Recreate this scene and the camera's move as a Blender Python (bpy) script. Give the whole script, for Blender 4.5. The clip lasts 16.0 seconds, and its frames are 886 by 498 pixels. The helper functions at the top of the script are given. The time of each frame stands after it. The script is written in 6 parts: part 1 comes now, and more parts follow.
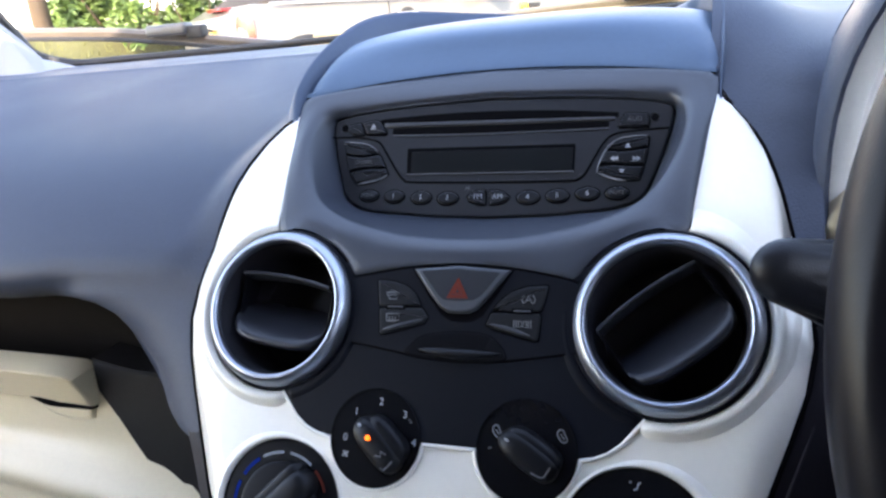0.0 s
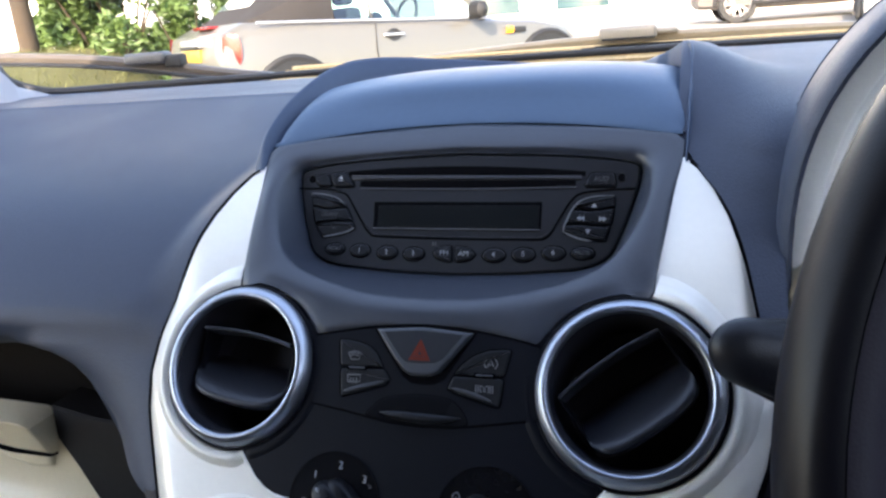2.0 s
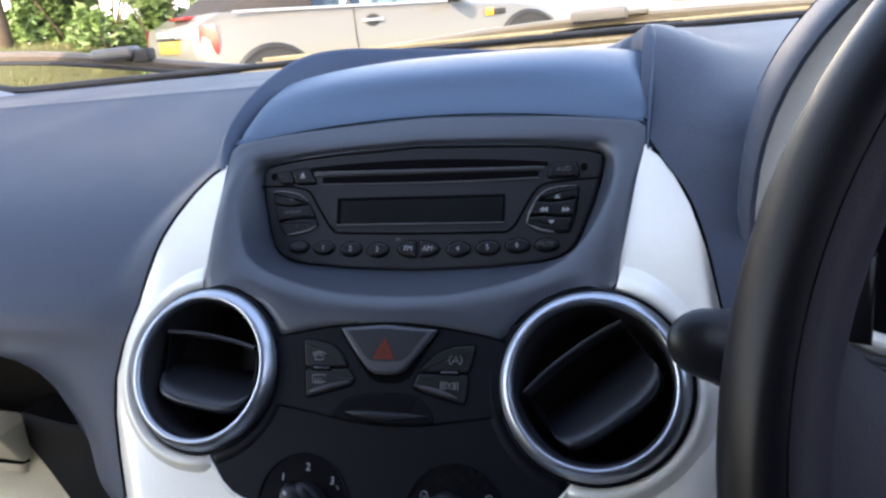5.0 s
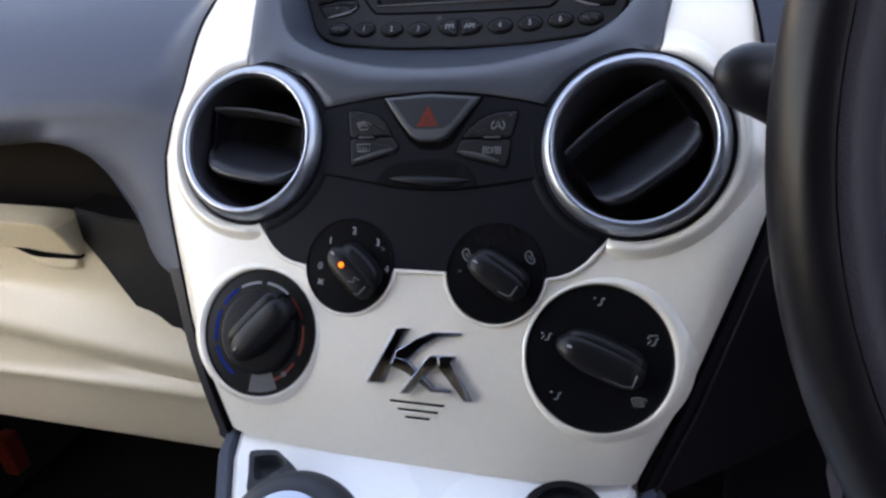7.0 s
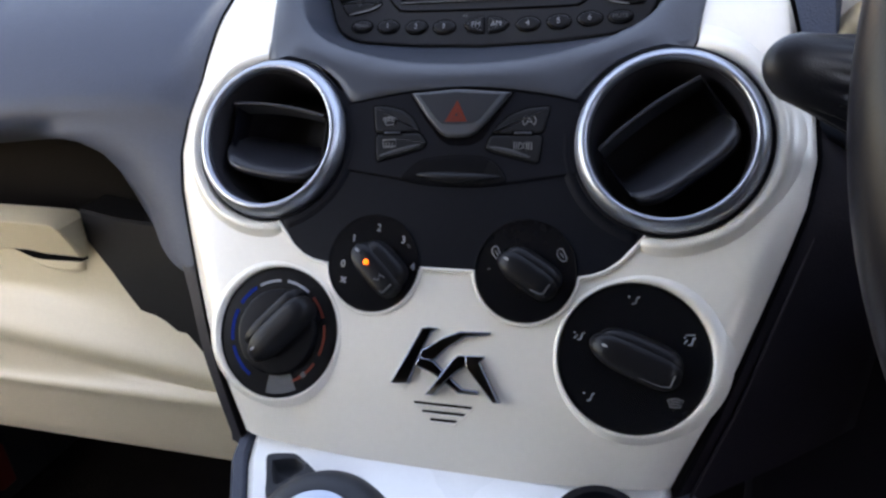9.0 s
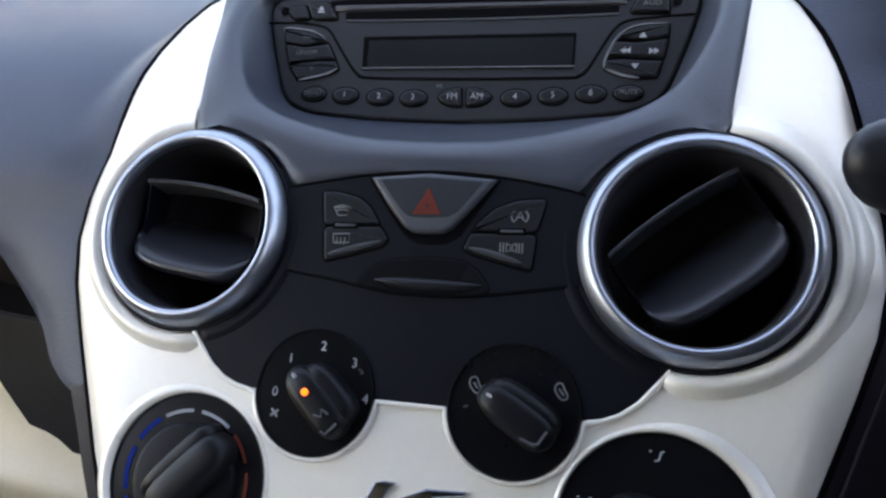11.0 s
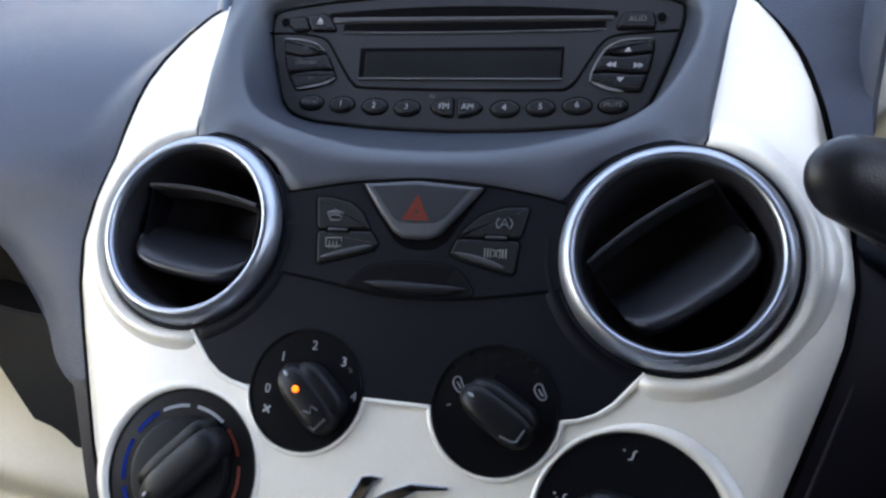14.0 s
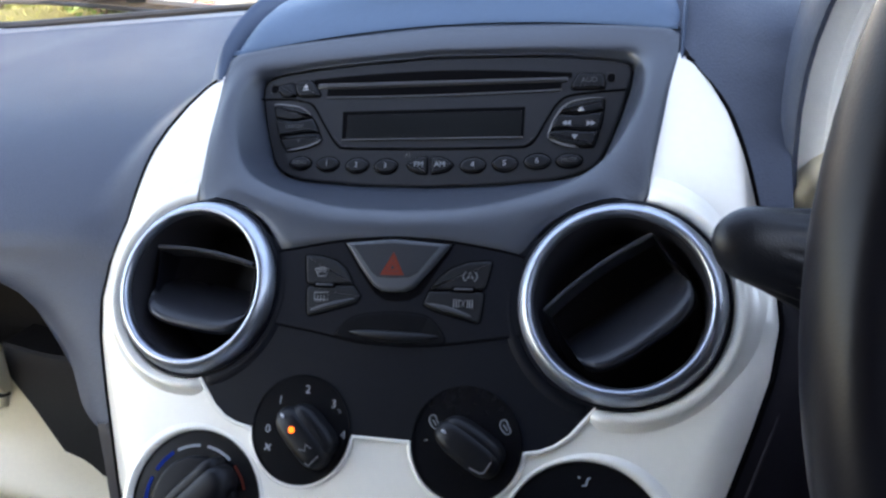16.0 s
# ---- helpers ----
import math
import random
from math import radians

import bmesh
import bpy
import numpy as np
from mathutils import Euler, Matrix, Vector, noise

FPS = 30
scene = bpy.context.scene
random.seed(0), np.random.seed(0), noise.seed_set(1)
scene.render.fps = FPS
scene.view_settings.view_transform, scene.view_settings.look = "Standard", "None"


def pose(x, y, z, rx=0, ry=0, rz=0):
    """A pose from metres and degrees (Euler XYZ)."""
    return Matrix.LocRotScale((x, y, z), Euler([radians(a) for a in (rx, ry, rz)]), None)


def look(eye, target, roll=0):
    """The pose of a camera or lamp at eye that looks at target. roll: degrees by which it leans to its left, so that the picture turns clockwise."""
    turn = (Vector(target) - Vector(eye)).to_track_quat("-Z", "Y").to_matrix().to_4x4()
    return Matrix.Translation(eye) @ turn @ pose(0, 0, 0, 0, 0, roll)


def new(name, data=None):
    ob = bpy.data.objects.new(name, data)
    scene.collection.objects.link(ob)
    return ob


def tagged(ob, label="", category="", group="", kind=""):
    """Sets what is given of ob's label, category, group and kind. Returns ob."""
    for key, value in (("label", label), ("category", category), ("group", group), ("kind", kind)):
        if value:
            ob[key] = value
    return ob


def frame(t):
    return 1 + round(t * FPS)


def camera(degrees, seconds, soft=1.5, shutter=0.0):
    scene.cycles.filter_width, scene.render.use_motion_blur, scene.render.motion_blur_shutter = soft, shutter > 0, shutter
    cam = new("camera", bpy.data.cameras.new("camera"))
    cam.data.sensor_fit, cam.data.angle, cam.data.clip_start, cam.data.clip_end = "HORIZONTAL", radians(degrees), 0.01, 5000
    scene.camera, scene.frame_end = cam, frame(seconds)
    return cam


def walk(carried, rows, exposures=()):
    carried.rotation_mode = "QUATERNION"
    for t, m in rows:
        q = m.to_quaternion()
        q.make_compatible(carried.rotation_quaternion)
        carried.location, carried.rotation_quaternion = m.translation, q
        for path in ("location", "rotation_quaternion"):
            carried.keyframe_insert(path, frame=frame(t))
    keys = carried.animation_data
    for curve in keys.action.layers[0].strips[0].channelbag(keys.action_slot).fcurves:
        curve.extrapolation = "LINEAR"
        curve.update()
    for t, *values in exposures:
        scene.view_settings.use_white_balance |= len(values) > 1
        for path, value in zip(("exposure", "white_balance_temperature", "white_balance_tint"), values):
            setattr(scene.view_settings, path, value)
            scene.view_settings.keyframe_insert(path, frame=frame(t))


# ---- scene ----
EXPOSURES = [(0, 3.66, 7700, 19), (1.5, 3.12, 7600, 18), (5.5, 3.18, 7750, 19), (6.5, 3.48, 8900, 22), (8.2, 3.48, 8900, 22), (12, 3.53, 8500, 18), (15, 3.64, 8400, 18), (16, 3.57, 7900, 17)]
cam = camera(59.31, 16.0, 2.5)
PATH = [  # seconds, place in metres, turn in degrees
    (0, 0.1243, -0.3448, 1.0324, 72.41, 5.69, 18.98),
    (0.5, 0.1257, -0.3412, 1.0376, 73.57, 5.19, 18.63),
    (1, 0.1285, -0.3392, 1.0422, 73.38, 5.04, 19.16),
    (1.5, 0.1306, -0.3348, 1.0455, 73.78, 4.51, 18.30),
    (2, 0.1326, -0.3308, 1.0501, 73.69, 4.67, 18.12),
    (2.5, 0.1342, -0.3292, 1.0529, 73.25, 4.92, 18.07),
    (3, 0.1339, -0.3299, 1.0522, 73.10, 4.88, 17.81),
    (3.2, 0.1333, -0.3305, 1.0507, 72.95, 4.95, 17.99),
    (5.3, 0.1450, -0.3188, 1.0530, 72.10, 6.36, 16.48),
    (5.5, 0.1485, -0.3178, 1.0432, 71.24, 6.38, 16.25),
    (5.6, 0.1521, -0.3198, 1.0301, 70.27, 5.72, 16.13),
    (5.8, 0.1505, -0.3305, 1.0129, 67.92, 5.18, 17.06),
    (6, 0.1452, -0.3415, 1.0076, 65.37, 5.69, 18.17),
    (6.5, 0.1368, -0.3521, 1.0055, 63.42, 6.16, 18.46),
    (7, 0.1378, -0.3514, 1.0074, 63.62, 6.33, 18.50),
    (7.5, 0.1368, -0.3531, 1.0056, 63.81, 6.29, 18.62),
    (8, 0.1351, -0.3547, 1.0051, 64.24, 6.40, 18.90),
    (8.2, 0.1291, -0.3564, 1.0028, 64.61, 5.80, 18.03),
    (10.3, 0.1075, -0.3469, 0.9908, 65.44, 4.67, 17.47),
    (10.5, 0.1027, -0.3348, 0.9951, 65.90, 4.13, 16.34),
    (10.7, 0.0951, -0.3110, 0.9821, 69.94, 2.94, 15.20),
    (10.9, 0.0905, -0.2844, 0.9779, 71.73, 3.02, 15.48),
    (11, 0.0850, -0.2791, 0.9781, 70.69, 2.59, 15.15),
    (11.5, 0.0822, -0.2768, 0.9751, 70.90, 1.40, 14.89),
    (12, 0.0816, -0.2794, 0.9761, 70.21, 1.40, 14.55),
    (12.5, 0.0829, -0.2806, 0.9741, 70.08, 1.24, 14.57),
    (13, 0.0845, -0.2875, 0.9766, 70.53, 1.55, 15.60),
    (13.5, 0.0903, -0.2904, 0.9821, 70.54, 2.06, 16.12),
    (14, 0.0961, -0.2880, 0.9816, 71.11, 2.05, 15.98),
    (14.5, 0.0999, -0.2896, 0.9867, 70.99, 2.05, 15.60),
    (15, 0.1031, -0.2962, 0.9924, 70.92, 2.39, 15.53),
    (15.5, 0.1099, -0.3014, 0.9958, 70.78, 2.98, 15.47),
    (16, 0.1249, -0.3086, 1.0159, 70.80, 4.68, 16.56),
]
walk(cam, [(t, pose(x, y, z, rx, ry, rz)) for t, x, y, z, rx, ry, rz in PATH], EXPOSURES)

# ---- world, sun, exposure ----
world = bpy.data.worlds.new("sky")
world.use_nodes = True
scene.world = world
wn, wl = world.node_tree.nodes, world.node_tree.links
sky = wn.new("ShaderNodeTexSky")
sky.sky_type, sky.sun_disc = "NISHITA", False
SUN_UP, SUN_TURN = radians(29), radians(178)
sky.sun_elevation, sky.sun_rotation = SUN_UP, SUN_TURN
wl.new(sky.outputs[0], wn["Background"].inputs[0])
wn["Background"].inputs[1].default_value = 0.15
sun = new("sun", bpy.data.lights.new("sun", "SUN"))
sun.data.energy, sun.data.angle, sun.data.color = 1.7, radians(0.6), (1.0, 0.95, 0.86)
sun.matrix_world = look((0, 0, 30), Vector((0, 0, 30)) - Vector((math.sin(SUN_TURN) * math.cos(SUN_UP), math.cos(SUN_TURN) * math.cos(SUN_UP), math.sin(SUN_UP))))


# ---- materials ----
def mat(name, color, rough=0.5, metal=0.0, vary=0.12, scale=40.0, bump=0.0, bump_scale=900.0, coat=0.0, emit=None, spec=0.5, wear=0.0):
    """A painted or moulded surface: colour with broad and fine variation, fine relief, uneven gloss."""
    m = bpy.data.materials.new(name)
    m.use_nodes = True
    n, l = m.node_tree.nodes, m.node_tree.links
    b = n["Principled BSDF"]
    b.inputs["Metallic"].default_value = metal
    b.inputs["Coat Weight"].default_value = coat
    b.inputs["Coat Roughness"].default_value = 0.08
    b.inputs["Specular IOR Level"].default_value = spec
    tc = n.new("ShaderNodeTexCoord")
    broad, fine = n.new("ShaderNodeTexNoise"), n.new("ShaderNodeTexNoise")
    broad.inputs["Scale"].default_value, broad.inputs["Detail"].default_value = scale * 0.25, 3
    fine.inputs["Scale"].default_value, fine.inputs["Detail"].default_value = scale * 8, 4
    for t in (broad, fine):
        l.new(tc.outputs["Object"], t.inputs["Vector"])
    mixn = n.new("ShaderNodeMix")
    mixn.data_type = "FLOAT"
    mixn.inputs[0].default_value = 0.4
    l.new(broad.outputs[0], mixn.inputs[2])
    l.new(fine.outputs[0], mixn.inputs[3])
    ramp = n.new("ShaderNodeMapRange")
    ramp.inputs[1].default_value, ramp.inputs[2].default_value = 0.3, 0.7
    ramp.inputs[3].default_value, ramp.inputs[4].default_value = 1 - vary, 1 + vary
    l.new(mixn.outputs[0], ramp.inputs[0])
    hue = n.new("ShaderNodeHueSaturation")
    hue.inputs["Color"].default_value = (*color, 1)
    l.new(ramp.outputs[0], hue.inputs["Value"])
    l.new(hue.outputs[0], b.inputs["Base Color"])
    rr = n.new("ShaderNodeMapRange")
    rr.inputs[1].default_value, rr.inputs[2].default_value = 0.3, 0.7
    rr.inputs[3].default_value, rr.inputs[4].default_value = max(0.02, rough - 0.06 - wear), min(1, rough + 0.06 + wear)
    l.new(broad.outputs[0], rr.inputs[0])
    l.new(rr.outputs[0], b.inputs["Roughness"])
    if bump:
        grain = n.new("ShaderNodeTexVoronoi")
        grain.inputs["Scale"].default_value = bump_scale
        l.new(tc.outputs["Object"], grain.inputs["Vector"])
        bp = n.new("ShaderNodeBump")
        bp.inputs["Strength"].default_value, bp.inputs["Distance"].default_value = bump, 0.0006
        l.new(grain.outputs["Distance"], bp.inputs["Height"])
        l.new(bp.outputs[0], b.inputs["Normal"])
    if emit:
        b.inputs["Emission Color"].default_value = (*emit[0], 1)
        b.inputs["Emission Strength"].default_value = emit[1]
    return m


def glass(name, tint, rough=0.0, mirror=0.08):
    m = bpy.data.materials.new(name)
    m.use_nodes = True
    n, l = m.node_tree.nodes, m.node_tree.links
    n.remove(n["Principled BSDF"])
    clear, gloss, mix = n.new("ShaderNodeBsdfTransparent"), n.new("ShaderNodeBsdfGlossy"), n.new("ShaderNodeMixShader")
    clear.inputs[0].default_value = (*tint, 1)
    gloss.inputs["Roughness"].default_value = rough
    mix.inputs[0].default_value = mirror
    l.new(clear.outputs[0], mix.inputs[1])
    l.new(gloss.outputs[0], mix.inputs[2])
    l.new(mix.outputs[0], n["Material Output"].inputs[0])
    return m


# Bluer than the dash: the brow's sky reflection is put into its colour.
M_BROW = mat("skylit_hood_plastic", (0.056, 0.103, 0.172), 0.45, spec=0.45, bump=0.15, bump_scale=1300, vary=0.06)
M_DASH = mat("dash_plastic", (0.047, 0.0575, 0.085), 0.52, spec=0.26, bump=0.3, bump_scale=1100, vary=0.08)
# Near-black: the shade under the lip is put into this colour.
M_SHELF = mat("shaded_shelf_plastic", (0.008, 0.0065, 0.0055), 0.8, spec=0.04, bump=0.3)
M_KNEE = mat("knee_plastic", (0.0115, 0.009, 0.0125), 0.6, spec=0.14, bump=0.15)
# Darkened dash plastic: the edge strip's shade is put into this colour.
M_EDGE_SHADED = mat("shaded_edge_plastic", (0.02, 0.0175, 0.0225), 0.55, spec=0.18, bump=0.15)
M_TRIM = mat("trim_plastic", (0.035, 0.041, 0.056), 0.38, spec=0.62, bump=0.15, bump_scale=1400, vary=0.08)
M_PANEL = mat("control_panel_plastic", (0.0048, 0.0054, 0.0088), 0.5, spec=0.12, bump=0.12, bump_scale=1600, vary=0.1)
M_RADIO = mat("radio_plastic", (0.0165, 0.0172, 0.021), 0.45, spec=0.26, bump=0.1, bump_scale=1800, vary=0.1)
M_BLACK = mat("black_gloss", (0.0075, 0.0075, 0.009), 0.25, spec=0.1, vary=0.2)
M_KNOB = mat("knob_plastic", (0.0085, 0.0085, 0.0105), 0.36, spec=0.2, bump=0.08, bump_scale=2000)
M_SWITCH = mat("switch_plastic", (0.0095, 0.01, 0.0125), 0.4, spec=0.25, bump=0.06, bump_scale=2000)
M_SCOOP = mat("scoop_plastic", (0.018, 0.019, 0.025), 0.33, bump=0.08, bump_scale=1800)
# Lighter than the scoop: the flap's edge highlight is put into its colour.
M_FLAP_LIT = mat("lit_flap_plastic", (0.04, 0.042, 0.05), 0.34, spec=0.5, bump=0.1, bump_scale=1800)
M_BARREL = mat("vent_duct_plastic", (0.02, 0.019, 0.024), 0.6, spec=0.3)
# Near-black stands in for the shade inside slots, gaps and recesses.
M_HOLE = mat("cavity_shade", (0.0035, 0.0032, 0.004), 0.8, spec=0.03)
M_WHITE = mat("pearl_white_paint", (0.9, 0.845, 0.75), 0.36, metal=0.12, vary=0.03, coat=0.35)
M_BEIGE = mat("beige_plastic", (0.69, 0.59, 0.41), 0.34, bump=0.2, bump_scale=1100, vary=0.05)
M_SATIN = mat("satin_chrome", (0.4, 0.43, 0.485), 0.38, metal=1.0, vary=0.05)
# Darkened and blued: the badge's dark reflections are put into this colour.
M_CHROME = mat("darkened_chrome", (0.26, 0.285, 0.34), 0.06, metal=1.0, vary=0.05)
M_LEATHER = mat("wheel_leather", (0.0085, 0.008, 0.0108), 0.36, spec=0.22, bump=0.05, bump_scale=1400, vary=0.15, wear=0.08)
M_SPOKE = mat("wheel_plastic", (0.024, 0.0195, 0.028), 0.55, spec=0.28, bump=0.12, bump_scale=1100, vary=0.12)
M_STALK = mat("stalk_plastic", (0.011, 0.011, 0.014), 0.4, spec=0.3, bump=0.15, bump_scale=1500)
M_MARK = mat("printed_mark", (0.4, 0.4, 0.41), 0.6, spec=0.1, vary=0.05)
M_PRESET = mat("soft_mark", (0.29, 0.3, 0.32), 0.6, spec=0.1, vary=0.05)
M_DIM = mat("dim_mark", (0.2, 0.2, 0.205), 0.6, spec=0.1, vary=0.05)
M_FOOT = mat("dark_trim", (0.012, 0.0108, 0.0108), 0.65, spec=0.15, bump=0.3)
M_FAINT = mat("faint_mark", (0.09, 0.09, 0.095), 0.5, vary=0.05)
M_RED = mat("red_print", (0.16, 0.034, 0.024), 0.6, spec=0.05, vary=0.05)
M_BLUE = mat("blue_print", (0.002, 0.022, 0.17), 0.6, spec=0.03, vary=0.05)
M_LED = mat("amber_led", (0.8, 0.2, 0.02), 0.3, emit=((1.0, 0.13, 0.012), 0.34))
M_WARN = mat("red_lamp", (0.8, 0.05, 0.02), 0.3, emit=((1.0, 0.03, 0.015), 0.25))
M_SCREEN = mat("display_glass", (0.006, 0.007, 0.008), 0.3, spec=0.2, vary=0.1)
M_LEVER = mat("lever_boot_plastic", (0.022, 0.024, 0.03), 0.5, spec=0.35, bump=0.1, bump_scale=1500)
M_CARPET = mat("dark_carpet", (0.014, 0.013, 0.0135), 0.95, spec=0.05, bump=0.8, bump_scale=500, vary=0.3)
M_GAUGE = mat("pale_grey_plastic", (0.9, 0.9, 0.85), 0.4, coat=0.5, vary=0.05, bump=0.1)
M_PILLAR = mat("pillar_trim", (0.32, 0.32, 0.33), 0.6, bump=0.15, vary=0.05)
M_LINER = mat("roof_lining", (0.12, 0.115, 0.11), 0.9, bump=0.3, bump_scale=500, vary=0.06)
M_SEAT = mat("seat_fabric", (0.025, 0.025, 0.028), 0.9, bump=0.5, bump_scale=500, vary=0.2)
# Cream of unseen cabin parts, chosen to bounce warm light.
M_CREAM = mat("bounce_cream_cloth", (0.16, 0.14, 0.11), 0.85, bump=0.5, bump_scale=500, vary=0.1)
M_RUBBER = mat("black_rubber", (0.012, 0.012, 0.012), 0.6, vary=0.2)
M_WIPER = mat("wiper_plastic", (0.09, 0.072, 0.056), 0.5, vary=0.15)
M_GLASS = glass("windscreen_glass", (0.97, 0.98, 0.97), mirror=0.03)

# ---- mesh helpers ----
LEAN = radians(32.2)  # how far the centre stack leans back
AX_V, AX_N, ORIGIN = Vector((0, math.sin(LEAN), math.cos(LEAN))), Vector((0, -math.cos(LEAN), math.sin(LEAN))), Vector((0, 0, 0.895))


def P(u, v, w=0.0):
    """A place on the centre stack: millimetres across, up the slope and out of it."""
    return ORIGIN + Vector((u / 1000, 0, 0)) + AX_V * (v / 1000) + AX_N * (w / 1000)


def thing(name, label, category, at=(0, 0, 0), group="", kind=""):
    ob = new(name)
    ob.location = at
    ob.empty_display_size = 0.02
    return tagged(ob, label, category, group, kind)


def part(name, bm, material, parent=None, label="", smooth=40):
    """Links a bmesh in world places as one mesh object under a thing or a part."""
    bmesh.ops.recalc_face_normals(bm, faces=bm.faces)
    me = bpy.data.meshes.new(name)
    for f in bm.faces:
        f.smooth = True
    lim = radians(smooth)
    for e in bm.edges:
        if len(e.link_faces) == 2 and e.calc_face_angle(0) > lim:
            e.smooth = False
    bm.to_mesh(me)
    bm.free()
    me.materials.append(material)
    ob = new(name, me)
    if parent:
        ob.parent = parent
        base = Matrix.Translation(parent.location) if parent.type == "EMPTY" else Matrix.Translation(parent.get("base", (0, 0, 0)))
        ob.matrix_parent_inverse = base.inverted()
        ob["base"] = tuple(base.translation) if parent.type == "EMPTY" else tuple(parent.get("base", (0, 0, 0)))
        if parent.type != "EMPTY":
            ob.matrix_parent_inverse = Matrix.Identity(4)
    return tagged(ob, label)


def loft(rings, closed=True, cap0=False, cap1=False, bm=None):
    bm = bm or bmesh.new()
    vs = [[bm.verts.new(p) for p in r] for r in rings]
    for a, b in zip(vs, vs[1:]):
        n = len(a)
        for i in range(n if closed else n - 1):
            j = (i + 1) % n
            try:
                bm.faces.new((a[i], a[j], b[j], b[i]))
            except ValueError:
                pass
    if cap0:
        bm.faces.new(vs[0])
    if cap1:
        bm.faces.new(vs[-1])
    return bm


def shrink(poly, d):
    """The polygon moved inwards by d."""
    area = sum(a[0] * b[1] - b[0] * a[1] for a, b in zip(poly, poly[1:] + poly[:1]))
    s = 1 if area > 0 else -1
    out = []
    for i, p in enumerate(poly):
        a, b = poly[i - 1], poly[(i + 1) % len(poly)]
        e1, e2 = Vector((p[0] - a[0], p[1] - a[1])), Vector((b[0] - p[0], b[1] - p[1]))
        if e1.length < 1e-9 or e2.length < 1e-9:
            out.append(p)
            continue
        n1, n2 = Vector((-e1.y, e1.x)).normalized(), Vector((-e2.y, e2.x)).normalized()
        m = n1 + n2
        k = d / max(0.35, 0.5 * m.length_squared) if m.length > 1e-6 else 0
        out.append((p[0] + s * m.x * k, p[1] + s * m.y * k))
    return out


def prism(poly, w0, w1, edge=0.5, frame_of=None, bm=None):
    """A plate on the centre stack with a rounded upper edge: outline in mm, from depth w0 to w1."""
    f = frame_of or P
    poly = list(poly)
    rows = [(0, w0), (0, w1 - edge), (edge * 0.35, w1 - edge * 0.3), (edge, w1), (edge * 1.25, w1)]
    rings = [[f(u, v, w) for u, v in (shrink(poly, d) if d else poly)] for d, w in rows]
    return loft(rings, True, True, True, bm)


def smooth_line(pts, n=6, closed=False):
    """A smooth curve through points (Catmull-Rom)."""
    pts = [Vector(p) for p in pts]
    out, k = [], len(pts)
    for i in range(k if closed else k - 1):
        a, b = pts[i], pts[(i + 1) % k]
        p = pts[i - 1] if closed or i else a * 2 - b
        q = pts[(i + 2) % k] if closed or i + 2 < k else b * 2 - a
        for j in range(n):
            t = j / n
            out.append(0.5 * (2 * a + (b - p) * t + (2 * p - 5 * a + 4 * b - q) * t * t + (3 * a - p - 3 * b + q) * t ** 3))
    if not closed:
        out.append(pts[-1])
    return out


def resample(line, n):
    """n + 1 places at even steps along a line."""
    d = [0.0]
    for a, b in zip(line, line[1:]):
        d.append(d[-1] + (b - a).length)
    out, k = [], 0
    for i in range(n + 1):
        s = d[-1] * i / n
        while k < len(d) - 2 and d[k + 1] < s:
            k += 1
        f = (s - d[k]) / max(1e-9, d[k + 1] - d[k])
        out.append(line[k].lerp(line[k + 1], min(1, max(0, f))))
    return out


def mirrored(half, n=40):
    """A closed outline from its right half, given from the top centre to the bottom centre as (u, v) or (u, v, w)."""
    right = resample(smooth_line(half), n)
    left = [Vector((-p.x, *p[1:])) for p in right[1:-1]]
    return right + left[::-1]


def tube(line, r, sides=12, bm=None, closed=False, squash=None):
    """A round bar along a line of places; r may be a function of 0..1."""
    line = [Vector(p) for p in line]
    rings, n = [], len(line)
    up = Vector((0.13, 0.21, 0.97))
    for i, p in enumerate(line):
        a, b = line[(i - 1) % n if closed else max(0, i - 1)], line[(i + 1) % n if closed else min(n - 1, i + 1)]
        t = (b - a).normalized()
        s = t.cross(up).normalized()
        o = s.cross(t).normalized()
        k = r(i / max(1, n - 1)) if callable(r) else r
        sq = squash or (1, 1)
        rings.append([p + (s * math.cos(x) * sq[0] + o * math.sin(x) * sq[1]) * k for x in (2 * math.pi * j / sides for j in range(sides))])
    if closed:
        rings.append(rings[0])
        bm = loft(rings, True, bm=bm)
        bmesh.ops.remove_doubles(bm, verts=bm.verts, dist=1e-6)
        return bm
    return loft(rings, True, True, True, bm)


def box(lo, hi, edge=0.0, bm=None):
    bm2 = bmesh.new()
    bmesh.ops.create_cube(bm2, size=1)
    for v in bm2.verts:
        v.co = Vector([lo[i] + (v.co[i] + 0.5) * (hi[i] - lo[i]) for i in range(3)])
    if edge:
        bmesh.ops.bevel(bm2, geom=list(bm2.edges), offset=edge, segments=3, profile=0.5, affect="EDGES")
    if bm:
        me = bpy.data.meshes.new("t")
        bm2.to_mesh(me)
        bm.from_mesh(me)
        bpy.data.meshes.remove(me)
        bm2.free()
        return bm
    return bm2


def disc_lathe(cu, cv, profile, n=64, tilt=0.0, bm=None, frame_of=None, closed_profile=False):
    """A turned shape on the stack round (cu, cv): profile of (radius, w) in mm."""
    f = frame_of or P
    rings = [[f(cu + r * math.cos(a), cv + r * math.sin(a), w) for a in (2 * math.pi * i / n for i in range(n))] for r, w in profile]
    bm = loft(rings, True, False, False, bm)
    return bm


